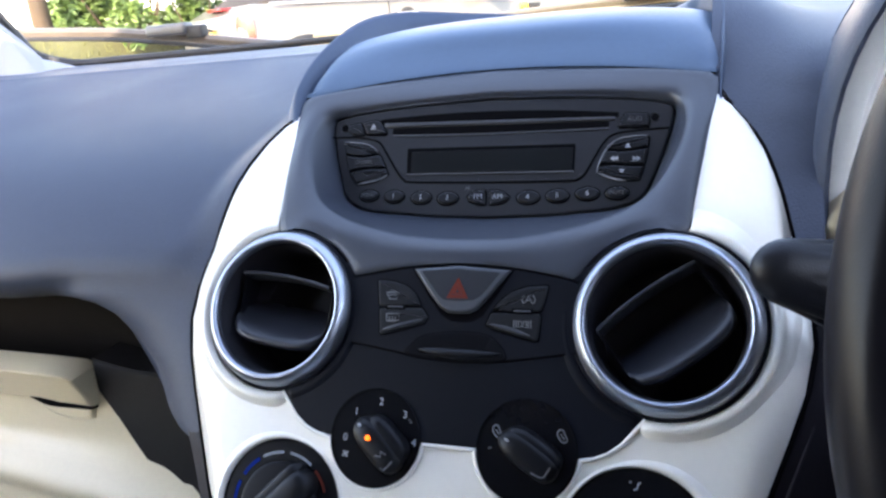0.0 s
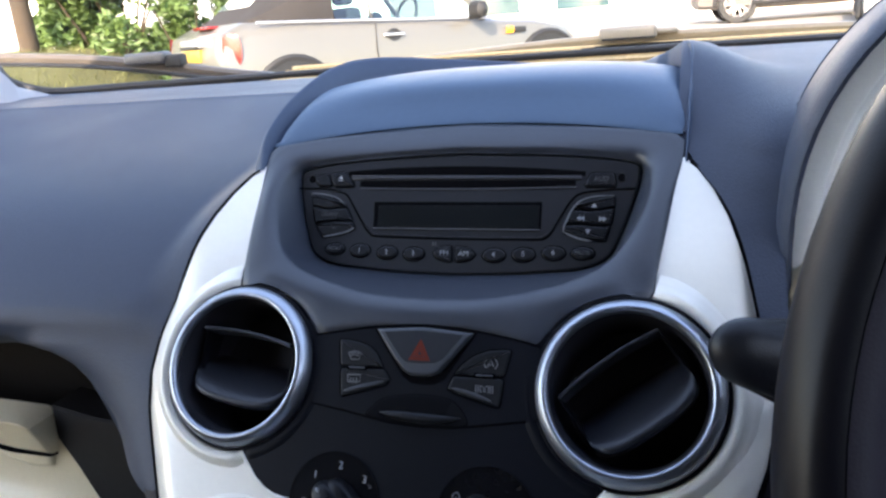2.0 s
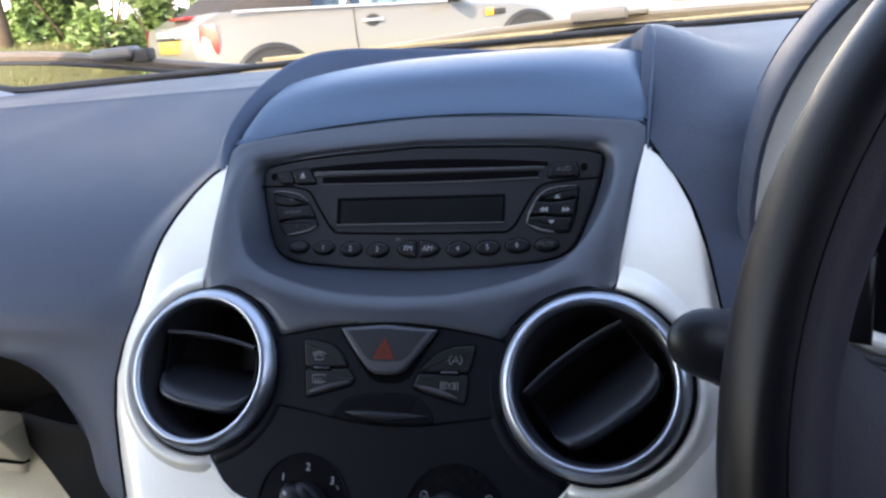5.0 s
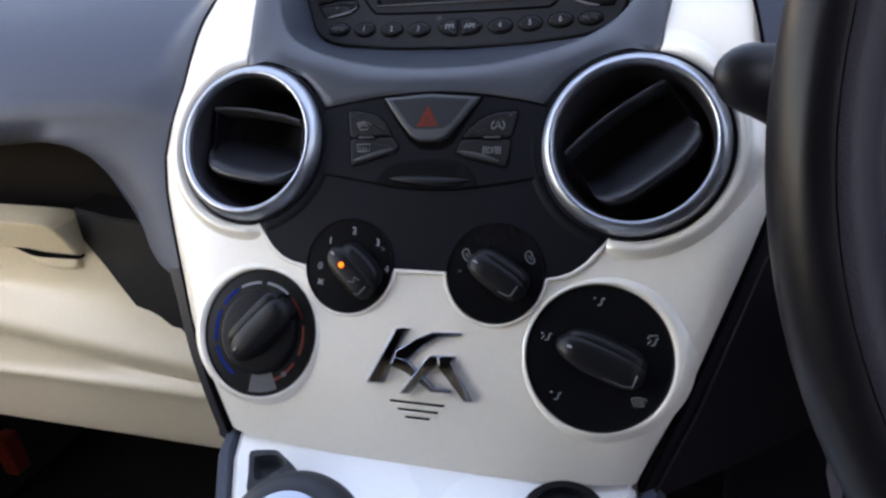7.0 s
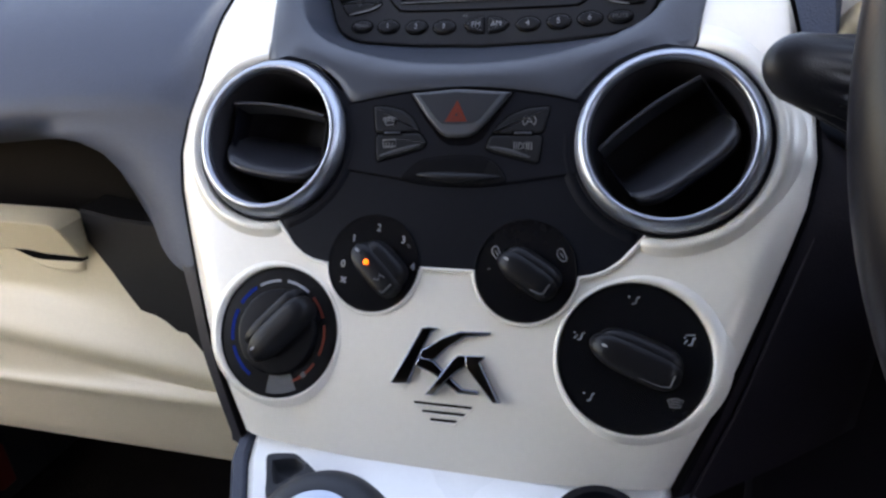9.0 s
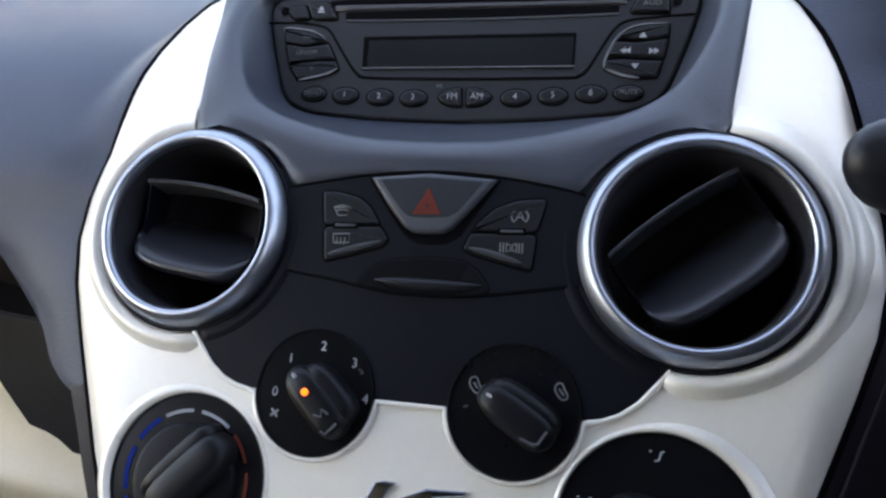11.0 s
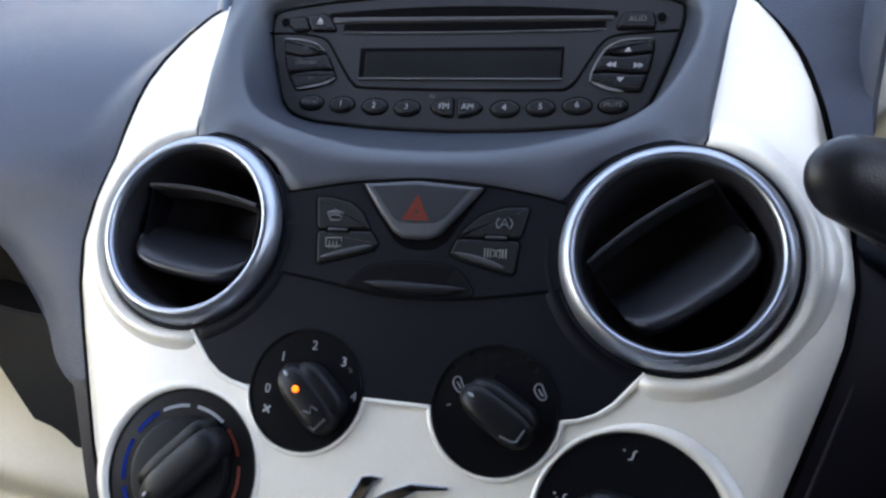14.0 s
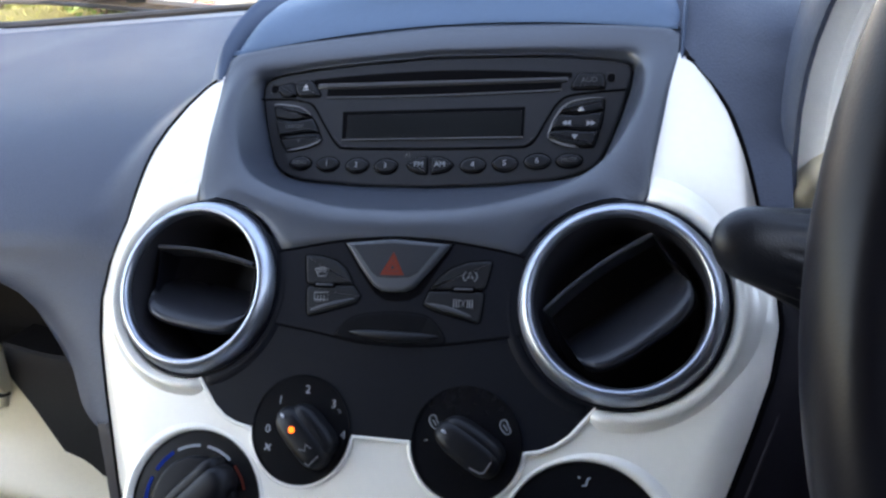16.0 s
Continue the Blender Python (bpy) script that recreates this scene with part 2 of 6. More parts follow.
def text_mesh(words, size, place, right, up, thick=0.0001, bm=None):
    """Flat lettering centred at a place, in the built-in font."""
    cu = bpy.data.curves.new("words", "FONT")
    cu.body, cu.size, cu.align_x, cu.align_y, cu.resolution_u = words, size, "CENTER", "CENTER", 3
    cu.extrude = thick
    tmp = bpy.data.objects.new("words", cu)
    me = tmp.to_mesh()
    bm = bm or bmesh.new()
    start = len(bm.verts)
    bm.from_mesh(me)
    tmp.to_mesh_clear()
    bpy.data.objects.remove(tmp)
    bpy.data.curves.remove(cu)
    bm.verts.ensure_lookup_table()
    nrm = right.cross(up)
    for v in bm.verts[start:]:
        v.co = place + right * v.co.x + up * v.co.y + nrm * v.co.z
    return bm


X_DIR = Vector((1, 0, 0))

# ---- the dashboard ----
V_ROWS = (-173, -150, -132, -111, -90, -60, -40, -20, 0, 24, 52, 74, 90, 102, 109)
OUT_ROWS = (108.5, 118.2, 126, 133.8, 141.5, 152.3, 158.8, 162.2, 160.6, 155, 149.5, 143, 136, 128.5, 121.5)


def side(v):
    """Half the width of the white panel at height v."""
    return float(np.interp(v, V_ROWS, OUT_ROWS))


def inner(v):
    return float(np.interp(v, (29, 66, 99, 109), (109, 114, 119, 120)))


def swell(u, v):
    """How far the white panel stands out of the stack's plane."""
    w = 0.0
    if v > 10:
        w -= 25 * ((v - 10) / 100) ** 1.5
    if v < -105:
        w -= 9 * ((-105 - v) / 66) ** 2
    e = side(v) - abs(u)
    if e < 16 and v < 60:
        w -= 7.2 * (1 - max(0, e) / 16) ** 2 * min(1, (60 - v) / 40)
    return w


dash = thing("dashboard", "dark blue-grey grained plastic dashboard with beige lower half", "dashboard", (0, 0.2, 0.9))

# passenger side pad: one moulded sheet from the windscreen to the rolled lip
PAD_D = [(0.575, 0.994), (0.5, 1.0), (0.4, 1.0005), (0.28, 0.999), (0.18, 0.9945), (0.12, 0.986), (0.085, 0.973), (0.058, 0.957), (0.035, 0.939), (0.018, 0.921), (0.008, 0.907), (0.0035, 0.897),
         (0.003, 0.889), (0.007, 0.88), (0.016, 0.873), (0.032, 0.868), (0.06, 0.866)]
PAD = [(0.575, 0.994), (0.5, 0.9995), (0.4, 1.0), (0.304, 1.0), (0.285, 0.9978), (0.17, 0.9745), (0.115, 0.961), (0.077, 0.948), (0.048, 0.933), (0.025, 0.917), (0.0105, 0.9045), (0.0045, 0.896),
       (0.003, 0.889), (0.007, 0.88), (0.016, 0.873), (0.032, 0.868), (0.06, 0.866)]


def smooth2(pts):
    return [(p.x, p.y) for p in smooth_line([(a, b) for a, b in pts], 4)]


EDGE_Z = [P(0, v, swell(side(v), v)).z for v in range(-30, 110, 10)] + [0.976, 0.986]
EDGE_X = [side(v) / 1000 + 0.0012 for v in range(-30, 110, 10)] + [0.1225, 0.1]


def pad(sign, hump):
    """One moulded sheet, cut back where the centre stack stands."""
    rows = []
    profile = smooth2(PAD_D)
    for i in range(111):
        f = i / 110
        row = []
        for j, (y0, z) in enumerate(profile):
            end = max(float(np.interp(z, EDGE_Z, EDGE_X)), 0.1215 if hump else 0) - (0.004 * min(1, max(0, (z - 0.955) / 0.01)) if hump else 0)
            y = y0
            x = 0.78 + (end - 0.78) * (1 - (1 - f) ** 1.35)
            up = 0.011 * max(0, (x - 0.6) / 0.18) ** 2
            if hump:
                near = min(1, max(0, (x - 0.125) / 0.04))
                y -= near * near * (3 - 2 * near) * float(np.interp(z, (0.94, 0.957, 0.973, 0.986, 0.9945, 0.999, 1.0005), (0, 0.008, 0.022, 0.04, 0.06, 0.07, 0.05))) * (1 if y0 < 0.42 else 0.5)
                up += 0.005 * min(1, max(0, (y - 0.05) / 0.2)) + 0.029 * math.exp(-(((x - 0.118) / 0.04) ** 2) - ((y - 0.185) / (0.075 if y < 0.185 else 0.055)) ** 2)
            row.append(Vector((sign * x, y, z + up)))
        rows.append(row)
    return loft(rows, False)


def cut_binnacle(bm):
    """Opens the pad where the instruments sit, along a clean oval edge."""
    def rho(co):
        return (abs((co.x - 0.335) / 0.1685) ** 2.38 + abs((co.z - 0.935) / 0.1435) ** 2.38) ** (1 / 2.38)
    inside = {v for v in bm.verts if rho(v.co) < 1 and v.co.y < 0.112}
    bmesh.ops.delete(bm, geom=[f for f in bm.faces if all(v in inside for v in f.verts)], context="FACES")
    for v in bm.verts:
        if v in inside and v.link_faces:
            k = 1 / max(0.05, rho(v.co))
            v.co.x, v.co.z = 0.335 + (v.co.x - 0.335) * k, 0.935 + (v.co.z - 0.935) * k
    bmesh.ops.delete(bm, geom=[v for v in bm.verts if not v.link_faces], context="VERTS")
    return bm


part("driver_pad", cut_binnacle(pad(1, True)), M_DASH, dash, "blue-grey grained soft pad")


# cheeks beside the white panel, running down to the footwell
def lip_x(z):
    return float(np.interp(z, (0.60, 0.668, 0.768, 0.839, 0.864, 0.878, 0.886, 0.9, 0.975), (-0.178, -0.187, -0.197, -0.203, -0.217, -0.235, -0.25, -0.25, -0.2)))


def pad_y(z):
    return float(np.interp(z, [p[1] for p in PAD[12:3:-1]], [p[0] for p in PAD[12:3:-1]]))


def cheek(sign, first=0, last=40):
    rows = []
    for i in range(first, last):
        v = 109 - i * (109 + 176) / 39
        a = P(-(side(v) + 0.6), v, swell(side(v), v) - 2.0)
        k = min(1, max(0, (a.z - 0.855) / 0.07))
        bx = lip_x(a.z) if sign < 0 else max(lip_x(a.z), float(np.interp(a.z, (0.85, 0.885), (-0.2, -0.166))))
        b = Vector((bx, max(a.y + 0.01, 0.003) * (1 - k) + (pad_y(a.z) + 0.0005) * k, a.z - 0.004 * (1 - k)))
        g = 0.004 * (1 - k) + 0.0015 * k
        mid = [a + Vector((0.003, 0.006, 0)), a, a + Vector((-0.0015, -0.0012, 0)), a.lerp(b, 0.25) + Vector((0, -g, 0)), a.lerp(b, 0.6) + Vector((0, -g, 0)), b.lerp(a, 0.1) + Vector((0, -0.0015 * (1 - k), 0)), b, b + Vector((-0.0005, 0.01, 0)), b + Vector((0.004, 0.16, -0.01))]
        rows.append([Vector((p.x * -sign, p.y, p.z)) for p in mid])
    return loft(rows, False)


def lip_z(x):
    """Height of the lip's lower edge on the passenger side, at x from the middle."""
    return float(np.interp(x, (0.1, 0.2, 0.205, 0.211, 0.217, 0.225, 0.243, 0.264, 0.3), (0.81, 0.815, 0.83, 0.846, 0.859, 0.869, 0.877, 0.879, 0.878)))


EDGE_V = [-176 + 5 * i for i in range(58)]
EDGE_P = [P(side(v), v, swell(side(v), v)) for v in EDGE_V]


def cheek_y(x, z):
    """Depth of the flank between the white panel's edge and the lip."""
    ay = float(np.interp(z, [p.z for p in EDGE_P], [p.y for p in EDGE_P])) + 0.0015
    ax = float(np.interp(z, [p.z for p in EDGE_P], [p.x for p in EDGE_P]))
    far = max(0.03, -lip_x(z) - ax)
    u = min(1, max(0, (x - ax) / far))
    flank = ay + (max(ay, 0.003) - ay) * u ** 1.6
    k = min(1, max(0, (z - 0.872) / 0.04))
    k = k * k * (3 - 2 * k)
    return flank * (1 - k) + pad_y(z) * k


def panel_x(z):
    """Where the white panel, and above it the brow, cuts the pad."""
    return float(np.interp(z, [p.z for p in EDGE_P] + [0.978, 0.986], [p.x + 0.0008 for p in EDGE_P] + [0.1225, 0.1]))


def passenger_pad():
    """One moulded sheet: the top pad, the rolled lip, and the flank beside the centre stack."""
    profile = smooth2(PAD)
    cut = max(j for j, p in enumerate(profile) if p[1] >= 0.907)
    roll = resample([Vector((y, z, 0)) for y, z in profile[cut:]], 26)
    xs = [0.78, 0.72, 0.66, 0.6, 0.54, 0.48, 0.42, 0.37, 0.33] + [0.305 - 0.005 * i for i in range(13)] + [0.242 - 0.0015 * i for i in range(50)] + [0.166 - 0.008 * i for i in range(9)]
    rows = []
    for x in xs:
        row = [Vector((-x, y, z + 0.011 * max(0, (x - 0.6) / 0.18) ** 2)) for y, z in profile[:cut]]
        r = min(1, max(0, (0.33 - x) / 0.09))
        r = r * r * (3 - 2 * r)
        end = lip_z(x)
        for i, q in enumerate(roll):
            z = roll[0].y + (end + 0.004 - roll[0].y) * min(1, i / 19)
            y = cheek_y(x, z)
            if i > 19:
                y += (0, 0.0007, 0.0022, 0.005, 0.012, 0.02, 0.03, 0.05)[i - 19]
                z = end + (0.004, 0.0018, 0.0004, 0, 0, 0, 0, 0)[i - 19]
            row.append(Vector((-x, q.x + (y - q.x) * r, q.y + (z - q.y) * r)))
        for p in row:
            if 0.885 < p.z < 0.98 and p.y < 0.2:
                u = min(1, max(0, (x - panel_x(p.z)) / 0.03))
                near = float(np.interp(p.z, [e.z for e in EDGE_P], [e.y for e in EDGE_P])) + 0.001
                p.y += (near - 0.0015 - p.y) * (1 - u * u * (3 - 2 * u)) * min(1, (0.98 - p.z) / 0.01, (p.z - 0.885) / 0.02)
            p.x = min(p.x, -panel_x(p.z))
        rows.append(row)
    rows.append([p + Vector((0.0004, 0.014 if p.y < 0.2 else 0, 0)) for p in rows[-1]])
    return loft(rows, False)


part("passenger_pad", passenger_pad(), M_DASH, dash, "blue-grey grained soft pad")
# narrow edge strip that follows the white panel down to the gear console
rows = []
for i in range(33):
    v = -52 - 124 * i / 32
    w = float(np.interp(-v, (52, 60, 70, 85, 105, 180), (34, 26, 19, 14, 11.5, 10.5)))
    a = P(-(side(v) + 0.8), v, swell(side(v), v) - 1.0)
    a = a + Vector((0, 0.007 * max(0, 1 - i / 9), 0))
    rows.append([a + Vector((0.002, 0.008, 0)), a, a + Vector((-0.001, -0.0006, 0)), a + Vector((-w * 0.0005, 0.0002 + w * 0.0001, 0)), a + Vector((-w * 0.00092, w * 0.0003, 0)), a + Vector((-w * 0.001, 0.0012 + w * 0.0004, 0)), a + Vector((-w * 0.001, 0.006 + w * 0.0004, 0)), a + Vector((-w * 0.0009, 0.07, 0))])
part("edge_strip", loft(rows, False), M_EDGE_SHADED, dash)
part("edge_bead", tube([P(side(v) + 7.5, v, swell(side(v), v) - 3.5) for v in range(-172, -28, 4)], 0.0008, 6), M_EDGE_SHADED, dash)
part("console_cheek", cheek(1, 0, 15), M_DASH, dash)
# Lower cheek in near-black: the shade by the wheel is put into its colour.
part("shaded_cheek", cheek(1, 14), M_KNEE, dash, "lower cheek beside the driver's footwell, blackened for shade")

# open shelf under the lip, then the beige glovebox below it
rows = []
for i in range(9):
    x = -0.78 + i * (0.78 - 0.2) / 8
    dip = 0.09 * max(0, x + 0.42)
    rows.append([Vector((x, y, z)) for y, z in ((0.045, 0.869), (0.075, 0.868), (0.09, 0.86), (0.096, 0.845), (0.094, 0.828), (0.084, 0.816 - dip), (0.072, 0.8105 - dip), (0.052, 0.8065 - dip))])
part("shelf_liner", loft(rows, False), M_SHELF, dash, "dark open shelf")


def glove_section(x):
    dip = 0.09 * max(0, x + 0.42)
    pts = [(0.085, 0.8065 - dip), (0.058, 0.806 - dip), (0.0475, 0.8 - dip), (0.0485, 0.77), (0.049, 0.747), (0.04, 0.725), (0.03, 0.71), (0.03, 0.7), (0.034, 0.69), (0.032, 0.68), (0.027, 0.672), (0.03, 0.662), (0.033, 0.64), (0.036, 0.617), (0.045, 0.61), (0.1, 0.605)]
    pts = [(y, z - 0.13 * (x + 0.31) if 0.685 < z < 0.745 else z) for y, z in pts]
    return [Vector((x, y, z)) for y, z in smooth2(pts)]


lid = part("glovebox_lid", loft([glove_section(-0.78 + i * 0.6 / 12) for i in range(13)], False), M_BEIGE, dash, "beige plastic glovebox lid")


def slab(pts, y0, y1, edge=0.003):
    """An upright plate from its outline in x and z, facing the seats."""
    return prism([(x * 1000, z * 1000) for x, z in pts], -y1 * 1000, -y0 * 1000, edge * 1000, lambda a, b, c: Vector((a / 1000, -c / 1000, b / 1000)))


def shifted(bm, by=Vector((0.0068, -0.0068, 0.0042))):
    for v in bm.verts:
        v.co += by
    return bm


grip = [(-0.5, 0.815), (-0.342, 0.81), (-0.3155, 0.8085), (-0.3095, 0.8035), (-0.309, 0.789), (-0.3125, 0.774), (-0.343, 0.7755), (-0.357, 0.779), (-0.5, 0.782)]
part("handle_well", shifted(slab([(-0.5, 0.783), (-0.38, 0.776), (-0.368, 0.766), (-0.36, 0.7605), (-0.345, 0.757), (-0.33, 0.7568), (-0.32, 0.7595), (-0.3165, 0.768), (-0.318, 0.78), (-0.4, 0.79)], 0.052, 0.075, 0.005)), M_BEIGE, lid, "moulded finger well below the handle")
part("handle_gap", shifted(slab([(-0.5, 0.784), (-0.385, 0.7785), (-0.364, 0.7695), (-0.355, 0.7685), (-0.32, 0.7685), (-0.3145, 0.7705), (-0.314, 0.778), (-0.4, 0.787)], 0.0515, 0.07, 0.001)), M_HOLE, lid)
grip_mesh = slab(grip, 0.047, 0.075, 0.0025)
for v in grip_mesh.verts:
    v.co.y -= 0.55 * (v.co.z - 0.775)
part("glovebox_handle", shifted(grip_mesh), M_BEIGE, lid, "flat beige pull handle")
wedge = [(-0.1898, 0.0440, 0.8022), (-0.1750, 0.0240, 0.7050), (-0.2120, 0.0300, 0.7155), (-0.2249, 0.0340, 0.7266), (-0.2336, 0.0350, 0.7271), (-0.2440, 0.0370, 0.7336), (-0.2520, 0.0380, 0.7369), (-0.2677, 0.0410, 0.7386), (-0.2778, 0.0440, 0.7494), (-0.2882, 0.0444, 0.7695), (-0.3005, 0.0437, 0.7922), (-0.3021, 0.0459, 0.8146), (-0.2702, 0.0456, 0.8086)]
part("side_trim", loft([[Vector((x, y + 0.03, z)) for x, y, z in wedge], [Vector((x, y + 0.002, z)) for x, y, z in wedge], [Vector((-0.25 + (x + 0.25) * 0.97, y, 0.745 + (z - 0.745) * 0.97)) for x, y, z in wedge]], True, False, True), M_FOOT, dash)
part("knee_panel", slab([(0.15, 0.86), (0.15, 0.4), (0.76, 0.4), (0.76, 0.86)], 0.03, 0.06, 0.01), M_KNEE, dash)

# instrument binnacle
BIN = Vector((0.335, 0.03, 0.935))


def bin_ring(rx, rz, y):
    return [BIN + Vector((rx * math.copysign(abs(math.cos(a)) ** 0.84, math.cos(a)), y, rz * math.copysign(abs(math.sin(a)) ** 0.84, math.sin(a)))) for a in (2 * math.pi * i / 72 for i in range(72))]


part("instrument_hood", loft([bin_ring(*r) for r in ((0.128, 0.112, 0.1), (0.158, 0.135, 0.095), (0.168, 0.142, 0.08), (0.1715, 0.1445, 0.04), (0.1725, 0.1455, 0.012), (0.1705, 0.144, 0.004), (0.168, 0.143, 0.001), (0.1658, 0.141, 0.003), (0.165, 0.14, 0.012))]), M_DASH, dash)
part("instrument_surround", loft([bin_ring(*r) for r in ((0.165, 0.14, 0.009), (0.162, 0.1375, 0.0085), (0.1572, 0.1335, 0.0088), (0.1555, 0.132, 0.0095), (0.1545, 0.131, 0.0115), (0.1525, 0.1292, 0.018), (0.149, 0.1262, 0.0275), (0.148, 0.1255, 0.0288), (0.1465, 0.1242, 0.0285), (0.1452, 0.1232, 0.029), (0.144, 0.122, 0.0305), (0.1245, 0.108, 0.036), (0.1225, 0.1065, 0.038))]), M_GAUGE, dash, "pale grey plastic surround of the gauges")
part("gauge_trim", tube(smooth_line([(0.211, 0.06, 0.888), (0.219, 0.06, 0.881), (0.228, 0.06, 0.8765), (0.24, 0.06, 0.8745), (0.3, 0.062, 0.872), (0.37, 0.062, 0.872), (0.43, 0.06, 0.8745), (0.459, 0.06, 0.888)], 4), 0.0048, 10), M_GAUGE, dash, "pale curved trim under the gauges")
part("gauge_bezel", loft([bin_ring(*r) for r in ((0.1226, 0.1066, 0.037), (0.122, 0.106, 0.06), (0.124, 0.108, 0.079))]), M_BLACK, dash, "black inner wall of the gauges")
gauges = part("gauge_face", loft([bin_ring(0.126, 0.11, 0.077)], True, True), M_BLACK, dash, "black gauge face")
part("warning_lamp", slab([(0.248 + 0.0046 * math.cos(t), 0.901 + 0.0034 * math.sin(t)) for t in (2 * math.pi * i / 18 for i in range(18))], 0.1035, 0.106, 0.0003), M_WARN, gauges, "lit red warning lamp")
part("lamp_centre", slab([(0.248 + 0.002 * math.cos(t), 0.901 + 0.002 * math.sin(t)) for t in (2 * math.pi * i / 14 for i in range(14))], 0.103, 0.104, 0.0002), M_BLACK, gauges)
part("gauge_needle", slab([(0.222, 0.903), (0.2235, 0.903), (0.228, 0.884), (0.2255, 0.885)], 0.102, 0.104, 0.0003), M_MARK, gauges)
ear = [(0.1672, 0.905), (0.166, 0.915), (0.167, 0.921), (0.17, 0.927), (0.176, 0.933), (0.186, 0.938), (0.205, 0.94), (0.205, 0.88), (0.17, 0.895)]
part("column_shoulder", slab(ear, 0.03, 0.08, 0.006), M_BEIGE, dash, "beige plastic shoulder beside the column")
pad_b = part("lamp_switch", slab([(0.181, 0.899), (0.181, 0.924), (0.1845, 0.931), (0.191, 0.935), (0.216, 0.936), (0.216, 0.894)], 0.015, 0.05, 0.004), M_KNOB, dash, "black switch with a pale symbol")
for line in ([(0.178, 0.929), (0.18, 0.929), (0.181, 0.9225), (0.1775, 0.9225)], [(0.182, 0.9285), (0.1875, 0.9285), (0.1875, 0.923), (0.182, 0.923)]):
    part("icon_line", tube([Vector((x + 0.011, 0.0145, z)) for x, z in line + line[:1]], 0.0004, 5), M_MARK, pad_b)

# ---- the white centre panel ----
fascia = thing("centre_console_panel", "pearl white glossy panel of the centre stack", "console panel", P(0, -100, -10))
rows = []
NV, NU = 70, 24
vs = [-173 + (109 + 173) * i / NV for i in range(NV + 1)]
bm = bmesh.new()
grid = []
for v in vs:
    row = []
    for j in range(-2 * NU, 2 * NU + 1):
        s = j / NU
        a, o = inner(max(v, 29)), side(v)
        a = min(a, o - 1)
        u = a * s if abs(s) <= 1 else math.copysign(a + (o - a) * (abs(s) - 1), s)
        vv = v + 6 * (u / 112) ** 2 * min(1, max(0, (-v - 110) / 58))
        row.append(bm.verts.new(P(u, vv, swell(u, v))))
    grid.append(row)
for i in range(NV):
    for j in range(4 * NU):
        s = (j + 0.5 - 2 * NU) / NU
        if abs(s) < 1 and vs[i] > -48:
            c = (grid[i][j].co + grid[i + 1][j + 1].co) / 2
            if vs[i] > 27 or abs(c.x) < 0.075:
                continue
        c = (grid[i][j].co + grid[i + 1][j + 1].co) / 2 - ORIGIN
        if (abs(c.x * 1000) - 100.5) ** 2 + (c.dot(AX_V) * 1000 + 13.5) ** 2 < 40.5 ** 2:
            continue
        bm.faces.new((grid[i][j], grid[i][j + 1], grid[i + 1][j + 1], grid[i + 1][j]))
bmesh.ops.delete(bm, geom=[v for v in bm.verts if not v.link_faces], context="VERTS")
edges = [e for e in bm.edges if e.is_boundary]
ret = bmesh.ops.extrude_edge_only(bm, edges=edges)
for v in (g for g in ret["geom"] if isinstance(g, bmesh.types.BMVert)):
    v.co -= AX_N * 0.006
part("panel_shell", bm, M_WHITE, fascia, smooth=50)

# dark joint along the outer edge of the white panel
for f in (-1, 1):
    part("panel_joint", tube([P(f * (side(v) + 0.5), v, swell(side(v), v) - 0.9) for v in range(-170, 109, 4)], 0.0016, 6), M_HOLE, fascia)

KNOBS = {"fan": (-37, -76, 24.0), "recirculation": (39.5, -75.5, 24.0), "temperature": (-86, -114, 33.0), "airflow": (90, -111, 33.0)}
for k in ("temperature", "airflow"):
    cu, cv, r = KNOBS[k]
    rows = []
    for i in range(73):
        t = radians(5 * i)
        k = max(0, math.cos(t - radians(22 if cu > 0 else 165))) ** 1.3
        rows.append([P(cu + a * math.cos(t), cv + a * math.sin(t), w) for a, w in ((r + 5 + 5 * k, -4), (r + 2.4 + 5 * k, -0.3), (r + 1.8 + 4.2 * k, 0.3 + 0.6 * k), (r + 1.3 + 3.0 * k, 0.6 + 1.5 * k), (r + 0.9 + 1.6 * k, 0.75 + 1.7 * k), (r + 0.5 + 0.4 * k, 0.6 + 0.9 * k), (r + 0.1, 0.3), (r - 0.3, -3))])
    part("dial_collar", loft(rows, False), M_WHITE, fascia, smooth=70)
VENTS = ((-100.5, -13.5, -8), (100.5, -13.5, 38))


def collar_arc(cu, cv, profile, a0, a1, flip):
    rows = []
    for i in range(49):
        t = radians(a0 + (a1 - a0) * i / 48)
        rows.append([P(max(-1, min(1, (cu + flip * r * math.cos(t)) / (side(cv + r * math.sin(t)) - 0.3))) * (side(cv + r * math.sin(t)) - 0.3), cv + r * math.sin(t), -4 + (w + 4) * min(1, (i + 1) / 6, (49 - i) / 2.5) ** 0.5) for r, w in profile])
    return loft(rows, False)


for cu, cv, _ in VENTS:
    f = -1 if cu < 0 else 1
    part("vent_collar", collar_arc(cu, cv, ((57, -4), (53.6, -0.7), (52.6, -0.1), (50.8, 0.9), (49.6, 2.4), (48.6, 3.5), (47.2, 3.8), (45.6, 3.2), (44.5, 1.6), (43.9, -0.4), (43.6, -4)), 78, -103, f), M_WHITE, fascia)

